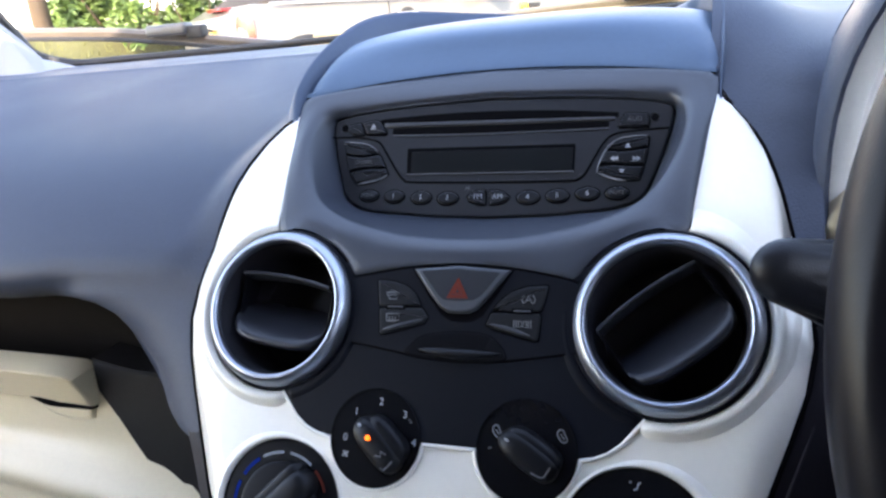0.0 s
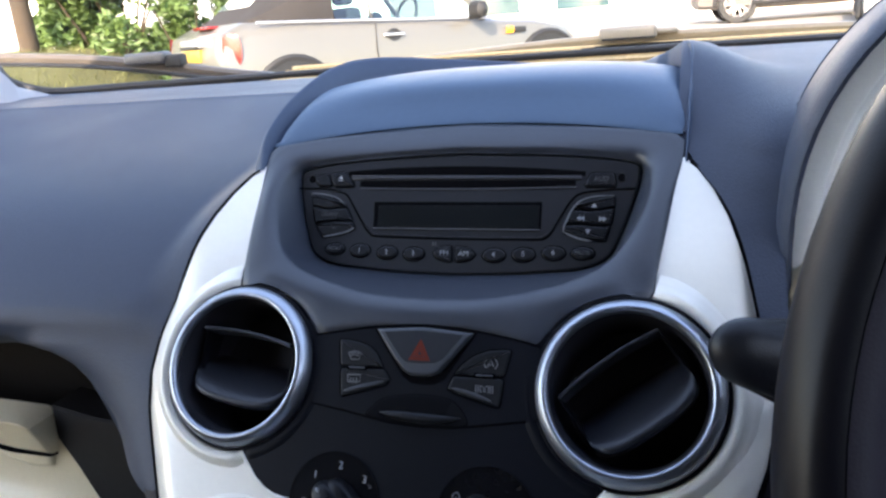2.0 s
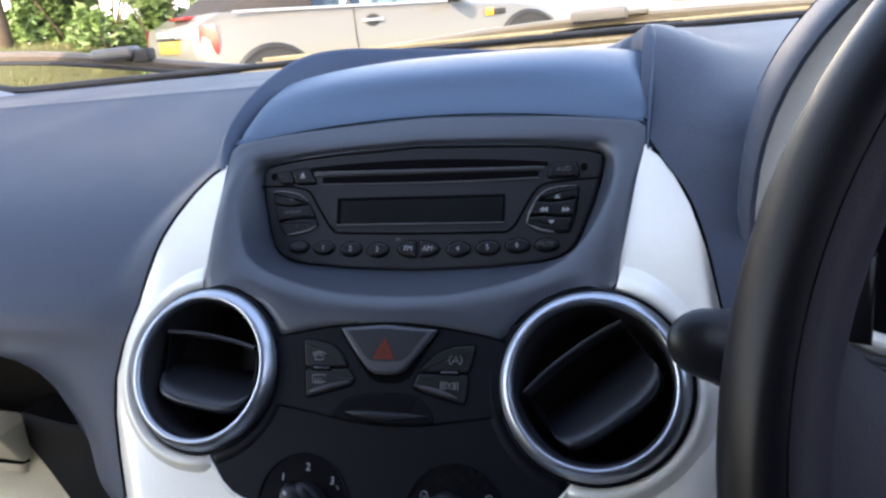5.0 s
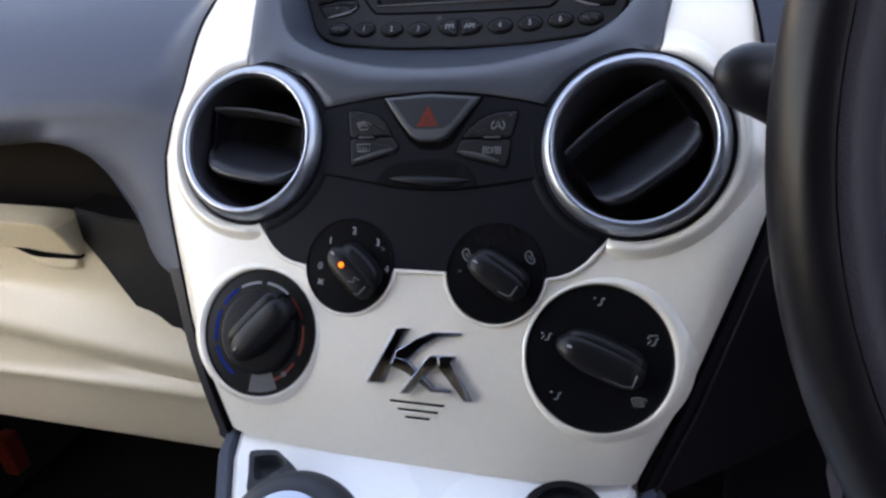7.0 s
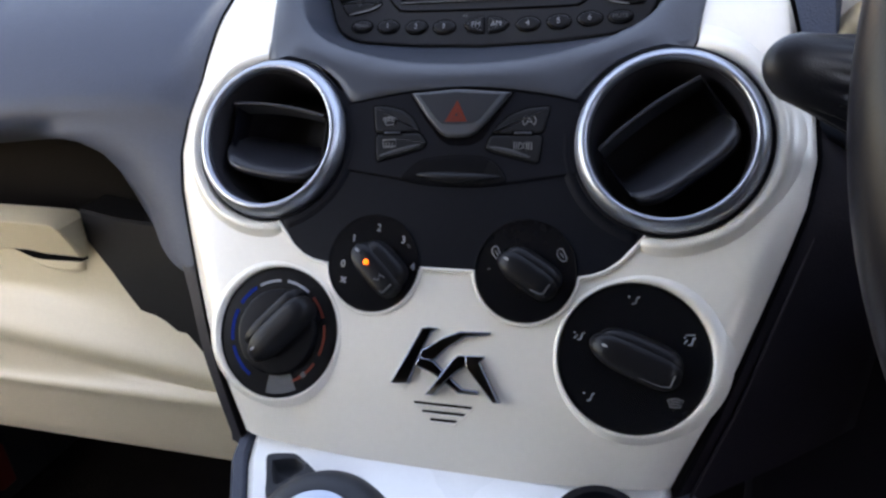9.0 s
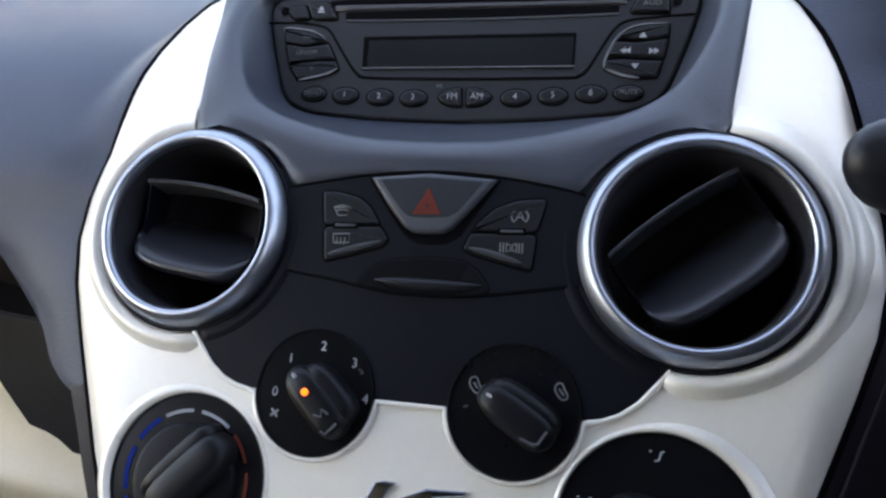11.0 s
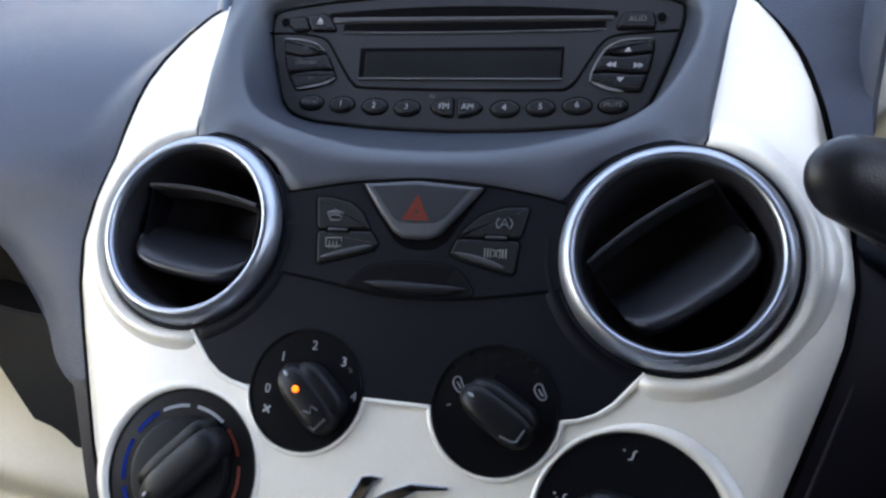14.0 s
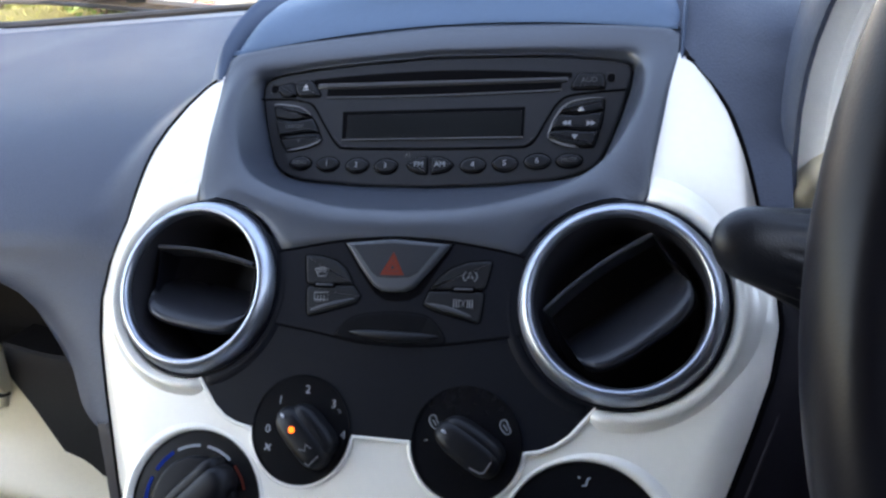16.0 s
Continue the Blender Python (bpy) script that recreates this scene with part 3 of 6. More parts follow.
# fine raised lip where the white panel meets the black one
for f in (-1, 1):
    cu, cv, r = KNOBS["recirculation" if f > 0 else "fan"]
    cu = abs(cu)
    lip = [(0, -77.3), (cu - r - 1.2, -77.3)] + [(cu + (r + 1.0) * math.cos(radians(t)), cv + (r + 1.0) * math.sin(radians(t))) for t in range(186, 355, 7)] + [(65.5, -77.2), (70.5, -76.2), (76.6, -73.6), (82.7, -69), (87.7, -63), (92.6, -57)]
    part("panel_lip", tube([P(f * u, v, 0.5) for u, v in lip], 0.0011, 8), M_WHITE, fascia)

# ---- black control panel behind the dials and switches ----
low = [(0, -76.5), (13.5, -76.5), (64, -76.5), (70, -75.5), (76, -73), (82, -68.5), (87, -62.5), (92, -56.5)]
half = low + [(100.5 + 41 * math.cos(radians(t)), -13.5 + 41 * math.sin(radians(t))) for t in range(256, 118, -6)] + [(76, 21), (66, 13.5), (57, 9), (42, 11.5), (26, 13.5), (0, 15.5)]
outline = [(-u, v) for u, v in half[::-1] if u] + [p for p in half]
control = thing("control_panel", "matt black plastic panel for switches and dials", "control panel", P(0, -40, -4))
part("panel_plate", prism(outline, -4, 1.2, 0.4), M_PANEL, control)
for cu, cv, _ in VENTS:
    f = -1 if cu < 0 else 1
    part("vent_surround", collar_arc(cu, cv, ((50.5, 0.6), (49, 1.3), (47.4, 1.9), (45.8, 2.1), (44.4, 1.6), (43.6, -3)), 166, 257, f), M_PANEL, control)

# ---- radio surround and the brow above it ----
surround = thing("radio_surround", "dark grey plastic surround with a deep radio recess", "console trim", P(0, 70, -40))
OUTER = [(0, 136.4, -35), (50, 134, -34.4), (85, 130, -32), (106, 126.4, -30), (120.5, 122.4, -28.4), (121.4, 109, -24.8), (118, 90, -18), (114.5, 66, -9.5), (111, 42, -3), (109, 29, -0.5), (98, 31, 1.5), (84, 28, 1.5), (70, 20, 1.6), (61, 10, 1.6), (57, 4.5, 1.6), (42, 8.2, 1.6), (26, 10.6, 1.6), (0, 12.6, 1.6)]
LIP = [(0, 124.5, -28.6), (55, 122.2, -28.4), (90, 118.4, -27.4), (108, 112.5, -23.5), (110, 94, -14), (106.5, 78, -8.5), (99, 54, -2.5), (87, 40.5, 1), (66, 29.8, 2.6), (34, 23, 3), (0, 20.8, 3)]
LIP2 = [(0, 119.6, -28.4), (56, 117.3, -28.4), (88, 113.9, -28), (103, 109.6, -26.4), (106, 92.5, -18.5), (102, 74, -12.5), (93.5, 55, -6.5), (82, 43.5, -4), (62, 34.5, -2.6), (32, 27.5, -2.2), (0, 25.8, -2.2)]
FACE = [(0, 117.2, -30.5), (55, 114.8, -30.5), (85, 111.8, -30.8), (97, 109.4, -31.2), (100.4, 106.4, -32), (99.8, 98, -32.6), (96, 83.5, -33), (91.3, 69.6, -33), (87.2, 59.6, -33), (81, 54, -33), (70, 50.4, -33), (52.5, 48.6, -33), (34, 47.1, -33), (0, 46, -33)]


def ring(half, n=60):
    return [P(*p) for p in mirrored(half, n)]


def between(a, b, f, bulge=0.0, n=60):
    return [p.lerp(q, f) + AX_N * bulge for p, q in zip(ring(a, n), ring(b, n))]


back = [p - AX_N * 0.008 for p in ring(OUTER)]
ridge = [[a.lerp(b, f).lerp(b.lerp(c, f), f) for a, b, c in zip(between(OUTER, LIP, 0.3), ring(LIP), ring(LIP2))] for f in (0, 0.15, 0.3, 0.45, 0.6, 0.75, 0.9, 1)]
part("outer_trim", loft([back, [p - AX_N * 0.0006 for p in ring(OUTER)], between(OUTER, LIP, 0.05, 0.0003)] + ridge + [between(LIP2, FACE, 0.1)]), M_TRIM, surround, smooth=62)
part("radio_recess", loft([between(LIP2, FACE, 0.1), between(LIP2, FACE, 0.3), between(LIP2, FACE, 0.7, -0.0005), ring(FACE), [p - AX_N * 0.006 for p in ring(FACE)]]), M_TRIM, surround, "concave walls of the radio recess", smooth=35)

brow = thing("dashboard_brow", "smooth blue-grey plastic hood over the radio", "dashboard trim", (0, 0.18, 0.98))
rows = []
for i in range(49):
    s = -1 + i / 24
    x = 0.1205 * s
    seam = P(x * 1000, 136.8 - 14 * abs(s) ** 2.1, -35 + 6.4 * abs(s) ** 2.4)
    crest = 1.0195 - 0.009 * abs(s) ** 3
    prof = [seam - AX_N * 0.004, seam, (0, seam.y + 0.012, seam.z + 0.011), (0, 0.125, crest - 0.0065), (0, 0.15, crest - 0.001), (0, 0.175, crest), (0, 0.21, crest - 0.003), (0, 0.27, crest - 0.016), (0, 0.32, crest - 0.035)]
    edge = max(0, abs(s) - 0.9) / 0.1
    rows.append([Vector((x + 0.0028 * max(0, s) ** 8, p[1], p[2] - 0.006 * edge ** 2)) if j > 5 else Vector((x, p[1], p[2])) for j, p in enumerate(smooth_line(prof, 4))])
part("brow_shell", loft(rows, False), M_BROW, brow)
part("brow_seam", tube([P(120.5 * s / 20, 136.6 - 14 * abs(s / 20) ** 2.1, -34.8 + 6.4 * abs(s / 20) ** 2.4) for s in range(-20, 21)], 0.0004, 6), M_HOLE, brow)
# raised rim that runs round the brow, high at both sides
RIM = [(-0.1225, 0.076, 0.973), (-0.129, 0.1, 0.993), (-0.127, 0.14, 1.0125), (-0.117, 0.185, 1.0265), (-0.097, 0.22, 1.0285), (-0.06, 0.25, 1.023), (-0.01, 0.268, 1.0165), (0.045, 0.265, 1.011), (0.083, 0.236, 1.0115), (0.106, 0.203, 1.0195), (0.1215, 0.175, 1.0275), (0.1235, 0.14, 1.0125), (0.1235, 0.105, 0.996), (0.1225, 0.076, 0.973)]
line = smooth_line(RIM, 7)
rows = []
for p in line:
    out = Vector((p.x, p.y - 0.16, 0)).normalized()
    if p.x > 0.1 and p.y < 0.2:
        out *= 0.4
    rows.append([p - out * 0.014 + Vector((0, 0, -0.04)), p - out * 0.008 + Vector((0, 0, -0.012)), p - out * 0.003 + Vector((0, 0, -0.0022)), p - out * 0.0008 + Vector((0, 0, -0.0003)), p + out * 0.0008 + Vector((0, 0, -0.0003)),
                 p + out * 0.003 + Vector((0, 0, -0.003)), p + out * 0.007 + Vector((0, 0, -0.012)), p + out * 0.009 + Vector((0, 0, -0.06))])
# Rim tinted between dash and hood, its blue skylight put into the colour.
part("brow_rim", loft(rows, False), mat("skylit_rim_plastic", (0.045, 0.068, 0.112), 0.5, spec=0.35, bump=0.2, bump_scale=1200, vary=0.06), brow, smooth=60)

# ---- car radio ----
radio = thing("car_radio", "black car radio with disc slot and blank display", "car radio", P(0, 80, -38))
face = [(p.x * 0.993, 81 + (p.y - 81) * 0.988) for p in mirrored([f[:2] for f in FACE], 48)]
part("radio_face", prism(face, -40, -31.5, 1.2), M_RADIO, radio)


def on_face(name, outline, w0, w1, material, parent=None, edge=0.4, label=""):
    return part(name, prism(outline, w0, w1, edge), material, parent or radio, label)


def oval(cu, cv, a, b, n=28, power=2.0):
    return [(cu + a * math.copysign(abs(math.cos(t)) ** (2 / power), math.cos(t)), cv + b * math.copysign(abs(math.sin(t)) ** (2 / power), math.sin(t))) for t in (2 * math.pi * i / n for i in range(n))]


def rounded(outline, n=3, soft=0.82):
    """The outline with its corners rounded off."""
    out, k = [], len(outline)
    for i, p in enumerate(outline):
        a, b = Vector(outline[i - 1]), Vector(outline[(i + 1) % k])
        c = Vector(p)
        d = min((a - c).length, (b - c).length) * 0.5 * (1 - soft) * 2
        q0, q1 = c + (a - c).normalized() * d, c + (b - c).normalized() * d
        for j in range(n + 1):
            t = j / n
            out.append(tuple(q0 * (1 - t) ** 2 + c * (2 * t * (1 - t)) + q1 * t * t))
    return out


def lens(u0, u1, lower, upper, n=18):
    """A long slot between a lower and an upper line, with blunt rounded ends."""
    us = [u0 + (u1 - u0) * i / n for i in range(n + 1)]
    return [(u, lower(u)) for u in us] + [(u, upper(u)) for u in us[::-1]]


def bow(u):
    """The radio's upper lines are bowed, and fall a little towards the driver."""
    return -0.00066 * u * u - 0.018 * u


M_SLOTBAR = mat("slot_bar", (0.05, 0.05, 0.054), 0.32, spec=0.45)
M_EDGE_HIGHLIGHT = mat("pale_highlight", (0.15, 0.15, 0.158), 0.3)
on_face("disc_slot_recess", lens(-69, 71, lambda u: 103.5 - 0.019 * u, lambda u: 109.4 + bow(u)), -33, -31.3, M_HOLE, edge=0.1)
on_face("disc_slot_bar", lens(-66, 69, lambda u: 101.2 - 0.014 * u, lambda u: 103.6 - 0.019 * u), -33, -30.4, M_SLOTBAR, edge=0.7)
on_face("disc_slot", rounded(lens(-60.5, 66, lambda u: 96.3 - 0.009 * u + 0.0002 * u * u, lambda u: 100.7 - 0.012 * u, 4), 2, 0.9), -33, -31.2, M_HOLE, edge=0.1)
part("slot_sill", tube([P(u, 95.6 - 0.009 * u + 0.0002 * u * u, -31.2) for u in range(-60, 67, 6)], 0.00045, 6), M_SLOTBAR, radio)
# groove that parts the upper strip, and runs round the display field
groove = [(-100, 97.3), (-84, 96.7), (-74.5, 95.2), (-68, 92.4), (-61.4, 83.2), (-54.5, 73.5), (-50.5, 69.3), (-46, 67.7), (-20, 66.9), (10.7, 66.4), (46, 66.5), (50.4, 67), (54.2, 70), (60, 81), (64.5, 88.7), (70, 92.6), (84, 94.1), (97.6, 94.8)]
line = smooth_line([(u, v, 0) for u, v in groove], 4)
part("face_groove", tube([P(p.x, p.y, -31.3) for p in line], 0.00055, 6), M_HOLE, radio)
part("groove_edge", tube([P(p.x * 0.985, p.y + 1.0, -31.35) for p in line[20:-20]], 0.0005, 6), M_RADIO, radio)
on_face("display_recess", [(-48.8, 72.6), (48.6, 72.0), (48.5, 87.6), (-49.8, 88.3)], -33, -31.05, M_HOLE, edge=0.1)
on_face("display", [(-46.3, 73.2), (47.4, 72.7), (47.3, 85.6), (-46.8, 86.2)], -33, -30.9, M_SCREEN, edge=0.1, label="blank dark display")
part("display_sill", tube([P(-48.6, 72.3, -30.8), P(48.4, 71.7, -30.8)], 0.00045, 6), mat("display_edge", (0.075, 0.075, 0.08), 0.35), radio)
for u, v, r in ((-92.5, 103, 2.0), (90, 101, 1.9)):
    part("screw_hole", prism(oval(u, v, r, r * 1.15, 16), -33, -31.2, 0.1), M_HOLE, radio)
    part("hole_rim", tube([P(u + r * 1.25 * math.cos(a), v + r * 1.4 * math.sin(a), -31.4) for a in (2 * math.pi * i / 20 for i in range(20))], 0.0003, 5, closed=True), M_RADIO, radio)


def mark(words, u, v, w, size, material, parent):
    return part("lettering", text_mesh(words, size / 1000, P(u, v, w), X_DIR, AX_V), material, parent)


def button(outline, words, at, size, material=None, w1=-29.9, soft=0.8, edge=1.0):
    o = rounded(outline, 3, soft) if len(outline) < 12 else outline
    on_face("button_gap", shrink(o, -0.65), -33, -31.15, M_HOLE, edge=0.05)
    b = on_face("button", o, -33, w1, M_SWITCH, edge=edge)
    if words:
        mark(words, at[0], at[1], w1 + 0.2, size, material or M_PRESET, b)
    return b


PRESETS = (("MENU", -71.2, 59.8, 6.1, 3.4), ("1", -55.2, 59.0, 6.2, 3.8), ("2", -38.3, 58.1, 6.2, 3.8), ("3", -22.2, 57.5, 6.2, 3.8), ("4", 24.2, 57.4, 6.3, 3.8), ("5", 40.4, 58, 6.1, 3.8), ("6", 56.4, 59, 6.2, 3.7), ("MUTE", 71.8, 59.2, 6.0, 3.3))
for words, u, v, a, b in PRESETS:
    button(oval(u, v, a, b), words, (u, v), 4.0 if len(words) == 1 else 3.0, M_PRESET if len(words) == 1 else M_FAINT, edge=1.3)
button([(-10.8, 58.2), (-8.5, 60.6), (-4.6, 62), (-0.4, 62.2), (0.3, 53.4), (-4, 53.6), (-8.7, 55.4)], "FM", (-4.0, 57.8), 4.2)
button([(2.2, 62), (7, 61.8), (11, 60.2), (13.8, 57.7), (11.5, 55), (8, 53.8), (3, 53.3)], "AM", (7.2, 57.7), 4.1)
mark("AS", -10.8, 63.4, -31.2, 2.6, M_FAINT, radio)
button([(-90, 101.8), (-89.6, 104.8), (-81.6, 106.0), (-78.2, 98), (-86.3, 98.1)], "", None, 0, soft=0.7)
button([(-80.7, 105.9), (-72, 107), (-69, 105.5), (-63.6, 97.6), (-77, 97.8)], "", None, 0, soft=0.75)
part("eject_mark", prism([(-74.4, 102.2), (-71.4, 102.2), (-72.9, 104.4)], -30.0, -29.7, 0.05), M_MARK, radio)
part("eject_mark", prism([(-74.5, 100.9), (-71.3, 100.9), (-71.3, 101.6), (-74.5, 101.6)], -30.0, -29.7, 0.05), M_MARK, radio)
button([(70.6, 95.9), (74.1, 103.8), (86, 103.1), (87.2, 99), (87, 95.7)], "AUD", (79.8, 99.8), 3.7, M_FAINT, soft=0.75)
CURVE_L = ([(-90.6, 93), (-85, 92.6), (-75.4, 90.7), (-67.6, 85.6), (-72.7, 84.9), (-79.6, 84.2), (-89.6, 86.2)], [(-89.4, 85.3), (-79, 83.3), (-66.9, 84.7), (-62.4, 76.8), (-71.5, 77.1), (-81, 75.9), (-86, 75)], [(-85.6, 73.9), (-80.9, 75), (-71.4, 76.2), (-62, 75.8), (-60.6, 72.6), (-67.3, 69.6), (-80.5, 66.9)])
for outline, words, at in zip(CURVE_L, ("V+", "ON/OFF", "V-"), ((-78, 88), (-77, 80.2), (-73, 72.2))):
    button(outline, words, at, 3.0, M_FAINT, soft=0.86)
CURVE_R = ([(87.2, 90.2), (76.5, 89.6), (70.3, 87.7), (66.2, 84), (74.3, 83.1), (79.5, 83.2), (87, 84.4)], [(65.2, 82.8), (74.4, 81.8), (87, 83.4), (85.5, 74.6), (77.4, 74.6), (69.6, 75.6), (62.1, 75.4)], [(61.4, 74), (69.6, 74.5), (77.5, 73.6), (85.1, 73.5), (83, 66.2), (77.9, 66), (68.8, 67.6), (61.2, 70.7)])
arrows = ([((75.0, 83.9), (78.3, 83.9), (76.6, 86.6))], [((67.6, 78), (69.8, 79.5), (69.8, 76.5)), ((69.6, 78), (71.8, 79.5), (71.8, 76.5)), ((79.4, 79.1), (79.4, 76.1), (81.6, 77.6)), ((81.4, 79.1), (81.4, 76.1), (83.6, 77.6))], [((72.4, 72.0), (75.6, 72.0), (74, 69.4))])
for outline, tris in zip(CURVE_R, arrows):
    b = button(outline, "", None, 0, soft=0.86)
    for t in tris:
        part("arrow_mark", prism(t, -30.0, -29.7, 0.05), M_PRESET, b)
# Highlights along the curved buttons, drawn as pale lines.
for line, r in (([(-91, 92), (-90.4, 93.6), (-84, 93.2), (-74.5, 91.2), (-68, 86.6)], 0.45), ([(-80.2, 66.8), (-67, 69.3), (-60.5, 72.4)], 0.6), ([(61, 70.4), (61.6, 75.2), (65.4, 83.6), (70, 88.3), (76.5, 90.3), (87, 90.8)], 0.42), ([(61.6, 70.2), (68.8, 67.2), (76, 65.8)], 0.5)):
    part("edge_highlight", tube([P(p.x, p.y, -30.7) for p in smooth_line(line, 5)], lambda f, r=r: (0.12 + r * math.sin(math.pi * f) ** 0.5) / 1000, 6), M_EDGE_HIGHLIGHT, radio)

# ---- switches under the radio ----
block = thing("switch_block", "row of black dashboard switches round a hazard button", "switch panel", P(0, -10, -3))
lowline = [(-58, -29), (-37.3, -31.8), (-24, -34), (-12.8, -35.6), (2.5, -36.2), (17.2, -35.6), (26.5, -34.6), (43, -32), (60, -29)]
top = [(p.x, p.y) for p in smooth_line([(59.5, 4.2), (49, 6.8), (25.5, 10.5), (0, 12.1), (-25.5, 10.1), (-40.3, 7.7), (-58.5, 4.4)], 4)]
part("switch_plate", prism([(p.x, p.y) for p in smooth_line(lowline, 3)] + [(60.5, -12)] + top + [(-59.5, -12)], -2, 1.9, 0.35), M_PANEL, block)
part("panel_joint", tube([P(p.x, p.y - 0.3, 1.3) for p in smooth_line(lowline, 4)], 0.0005, 6), M_HOLE, block)
part("panel_joint", tube([P(u, v + 0.4, 1.6) for u, v in top], 0.0007, 6), M_HOLE, block)
M_HAZARD = mat("hazard_rim", (0.062, 0.066, 0.076), 0.36, spec=0.4, vary=0.06)
HZ_GAP = [(-25.4, 9.7), (-0.4, 12), (28, 9.7), (20.5, -3), (14, -13.4), (9, -16.4), (3, -17), (-2.5, -16.6), (-7.8, -13.7), (-17, -2.5)]
HZ = [(-24.2, 9.3), (-0.4, 11.4), (26.9, 9.3), (18, -2.4), (11.2, -10.6), (7, -12.6), (1, -12.9), (-4.2, -12.6), (-8.4, -10.2), (-15, -2.8)]
part("switch_gap", prism(HZ_GAP, -1, 2.05, 0.1), M_HOLE, block)
hz = part("hazard_button", prism(HZ, -1, 4.2, 1.6), M_HAZARD, block, "black hazard button with a red triangle")
part("button_face", prism([(-19.6, 8.1), (-0.3, 9.3), (21.8, 8.0), (12.6, -4.2), (9, -6.2), (1, -6.8), (-6, -6.6), (-9.3, -4.4)], 3, 4.35, 0.12), mat("hazard_face", (0.024, 0.026, 0.032), 0.45, spec=0.25, vary=0.1), hz)


def tri_ring(a, b, w0, w1):
    bm = bmesh.new()
    return loft([[P(*p, w0) for p in a], [P(*p, w1) for p in a], [P(*p, w1) for p in b], [P(*p, w0) for p in b]], True, bm=bm)


part("warning_triangle", tri_ring([(0.6, 5.1), (-5.0, -5.5), (6.3, -5.4)], [(0.6, 1.9), (-2.5, -3.9), (3.7, -3.85)], 4.3, 4.6), M_RED, hz)
part("warning_triangle", tri_ring([(0.6, 1.5), (-2.1, -3.65), (3.3, -3.6)], [(0.6, -0.6), (-0.5, -2.7), (1.7, -2.7)], 4.3, 4.6), M_RED, hz)

SW = {"screen": [(-44, 3.2), (-36.5, 2.9), (-28.1, 0.9), (-22.8, -3.0), (-18.6, -9.7), (-41.9, -10.5)],
      "rear": [(-41.7, -11.5), (-18.1, -10.6), (-14.4, -15.4), (-16.3, -18.5), (-39.9, -25.6)],
      "screen_r": [(45.9, 2.5), (35.3, 1.6), (27.2, -1.5), (21.6, -6.6), (18.5, -10.9), (43.2, -10.4)],
      "rear_r": [(18.1, -11.8), (43.1, -11.4), (42.0, -25.2), (20.5, -20.1), (15.9, -18)]}
icons = {}
for key, o in SW.items():
    o = rounded(o, 3, 0.84)
    part("switch_gap", prism(shrink(o, -0.75), 0, 2.02, 0.1), M_HOLE, block)
    icons[key] = part("rocker_switch", prism(o, 0, 2.7, 0.9), M_SWITCH, block)
for u, v in ((-32.5, -10.7), (33.8, -10.6)):
    part("bar_gap", prism([(u - 5.2, v - 1.3), (u + 5.2, v - 1.2), (u + 5.2, v + 1.3), (u - 5.2, v + 1.2)], 1, 2.95, 0.1), M_HOLE, block)
    part("switch_bar", prism([(u - 4.2, v - 0.5), (u + 4.2, v - 0.4), (u + 4.2, v + 0.6), (u - 4.2, v + 0.5)], 1, 3.5, 0.4), M_HAZARD, block)
# Pale ridges stand for the highlights on the lower rockers' edges.
M_SWITCH_HIGHLIGHT = mat("switch_highlight", (0.05, 0.052, 0.058), 0.3, spec=0.5)
for line, key in (([(-38.4, -22.6), (-28, -19.7), (-17.2, -16.6)], "rear"), ([(18.2, -17.6), (27.7, -19.5), (38, -22.2)], "rear_r")):
    part("edge_highlight", tube([P(p.x, p.y, 2.75) for p in smooth_line(line, 5)], lambda f: 0.0003 + 0.0009 * math.sin(math.pi * f) ** 0.6, 8), M_SWITCH_HIGHLIGHT, icons[key])


def stroke(points, w, width, parent, material=None, closed=False):
    pts = [P(u, v, w) for u, v in points]
    if closed:
        pts.append(pts[0])
    return part("icon_line", tube(pts, width / 2000, 5), material or M_MARK, parent)


# pictograms: screen heater, rear heater, start-stop, parking sensors
s = icons["screen"]
stroke([(-38, -3.4), (-34.5, -2.6), (-31, -3.2), (-32, -6.6), (-36, -6.8)], 3.0, 0.6, s, M_DIM, closed=True)
for k in (-3.9, -4.9):
    stroke([(-36.8, k), (-34.5, k + 0.5), (-32.2, k + 0.1)], 3.0, 0.5, s, M_DIM)
s = icons["rear"]
stroke([(-37, -14.4), (-30.2, -14.1), (-30, -17.6), (-36.6, -17.9)], 3.0, 0.6, s, M_DIM, closed=True)
for u in (-35.2, -33.6, -32):
    stroke([(u, -15.6), (u, -18.6)], 3.0, 0.5, s, M_DIM)
s = icons["screen_r"]
for a0 in (0.72, -0.28):
    stroke([(36.5 + 3.2 * math.cos(a), -4.8 + 2.7 * math.sin(a)) for a in (math.pi * (a0 + i / 8 * 1.12) for i in range(5))], 3.0, 0.6, s, M_DIM)
stroke([(34.9, -6.4), (36.5, -2.9), (38.1, -6.2)], 3.0, 0.6, s, M_DIM)
stroke([(35.4, -5.2), (37.6, -5.1)], 3.0, 0.5, s, M_DIM)
s = icons["rear_r"]
for u in (30.0, 31.2, 37.1, 38.3):
    stroke([(u, -15), (u + 0.1, -18.7)], 3.0, 0.55, s, M_DIM)
for pts in ([(32.3, -15.2), (33.9, -15.9), (33.9, -17.9), (32.4, -18.5)], [(36.1, -15.2), (34.6, -15.9), (34.6, -17.9), (36.2, -18.5)]):
    stroke(pts, 3.0, 0.5, s, M_DIM, closed=True)
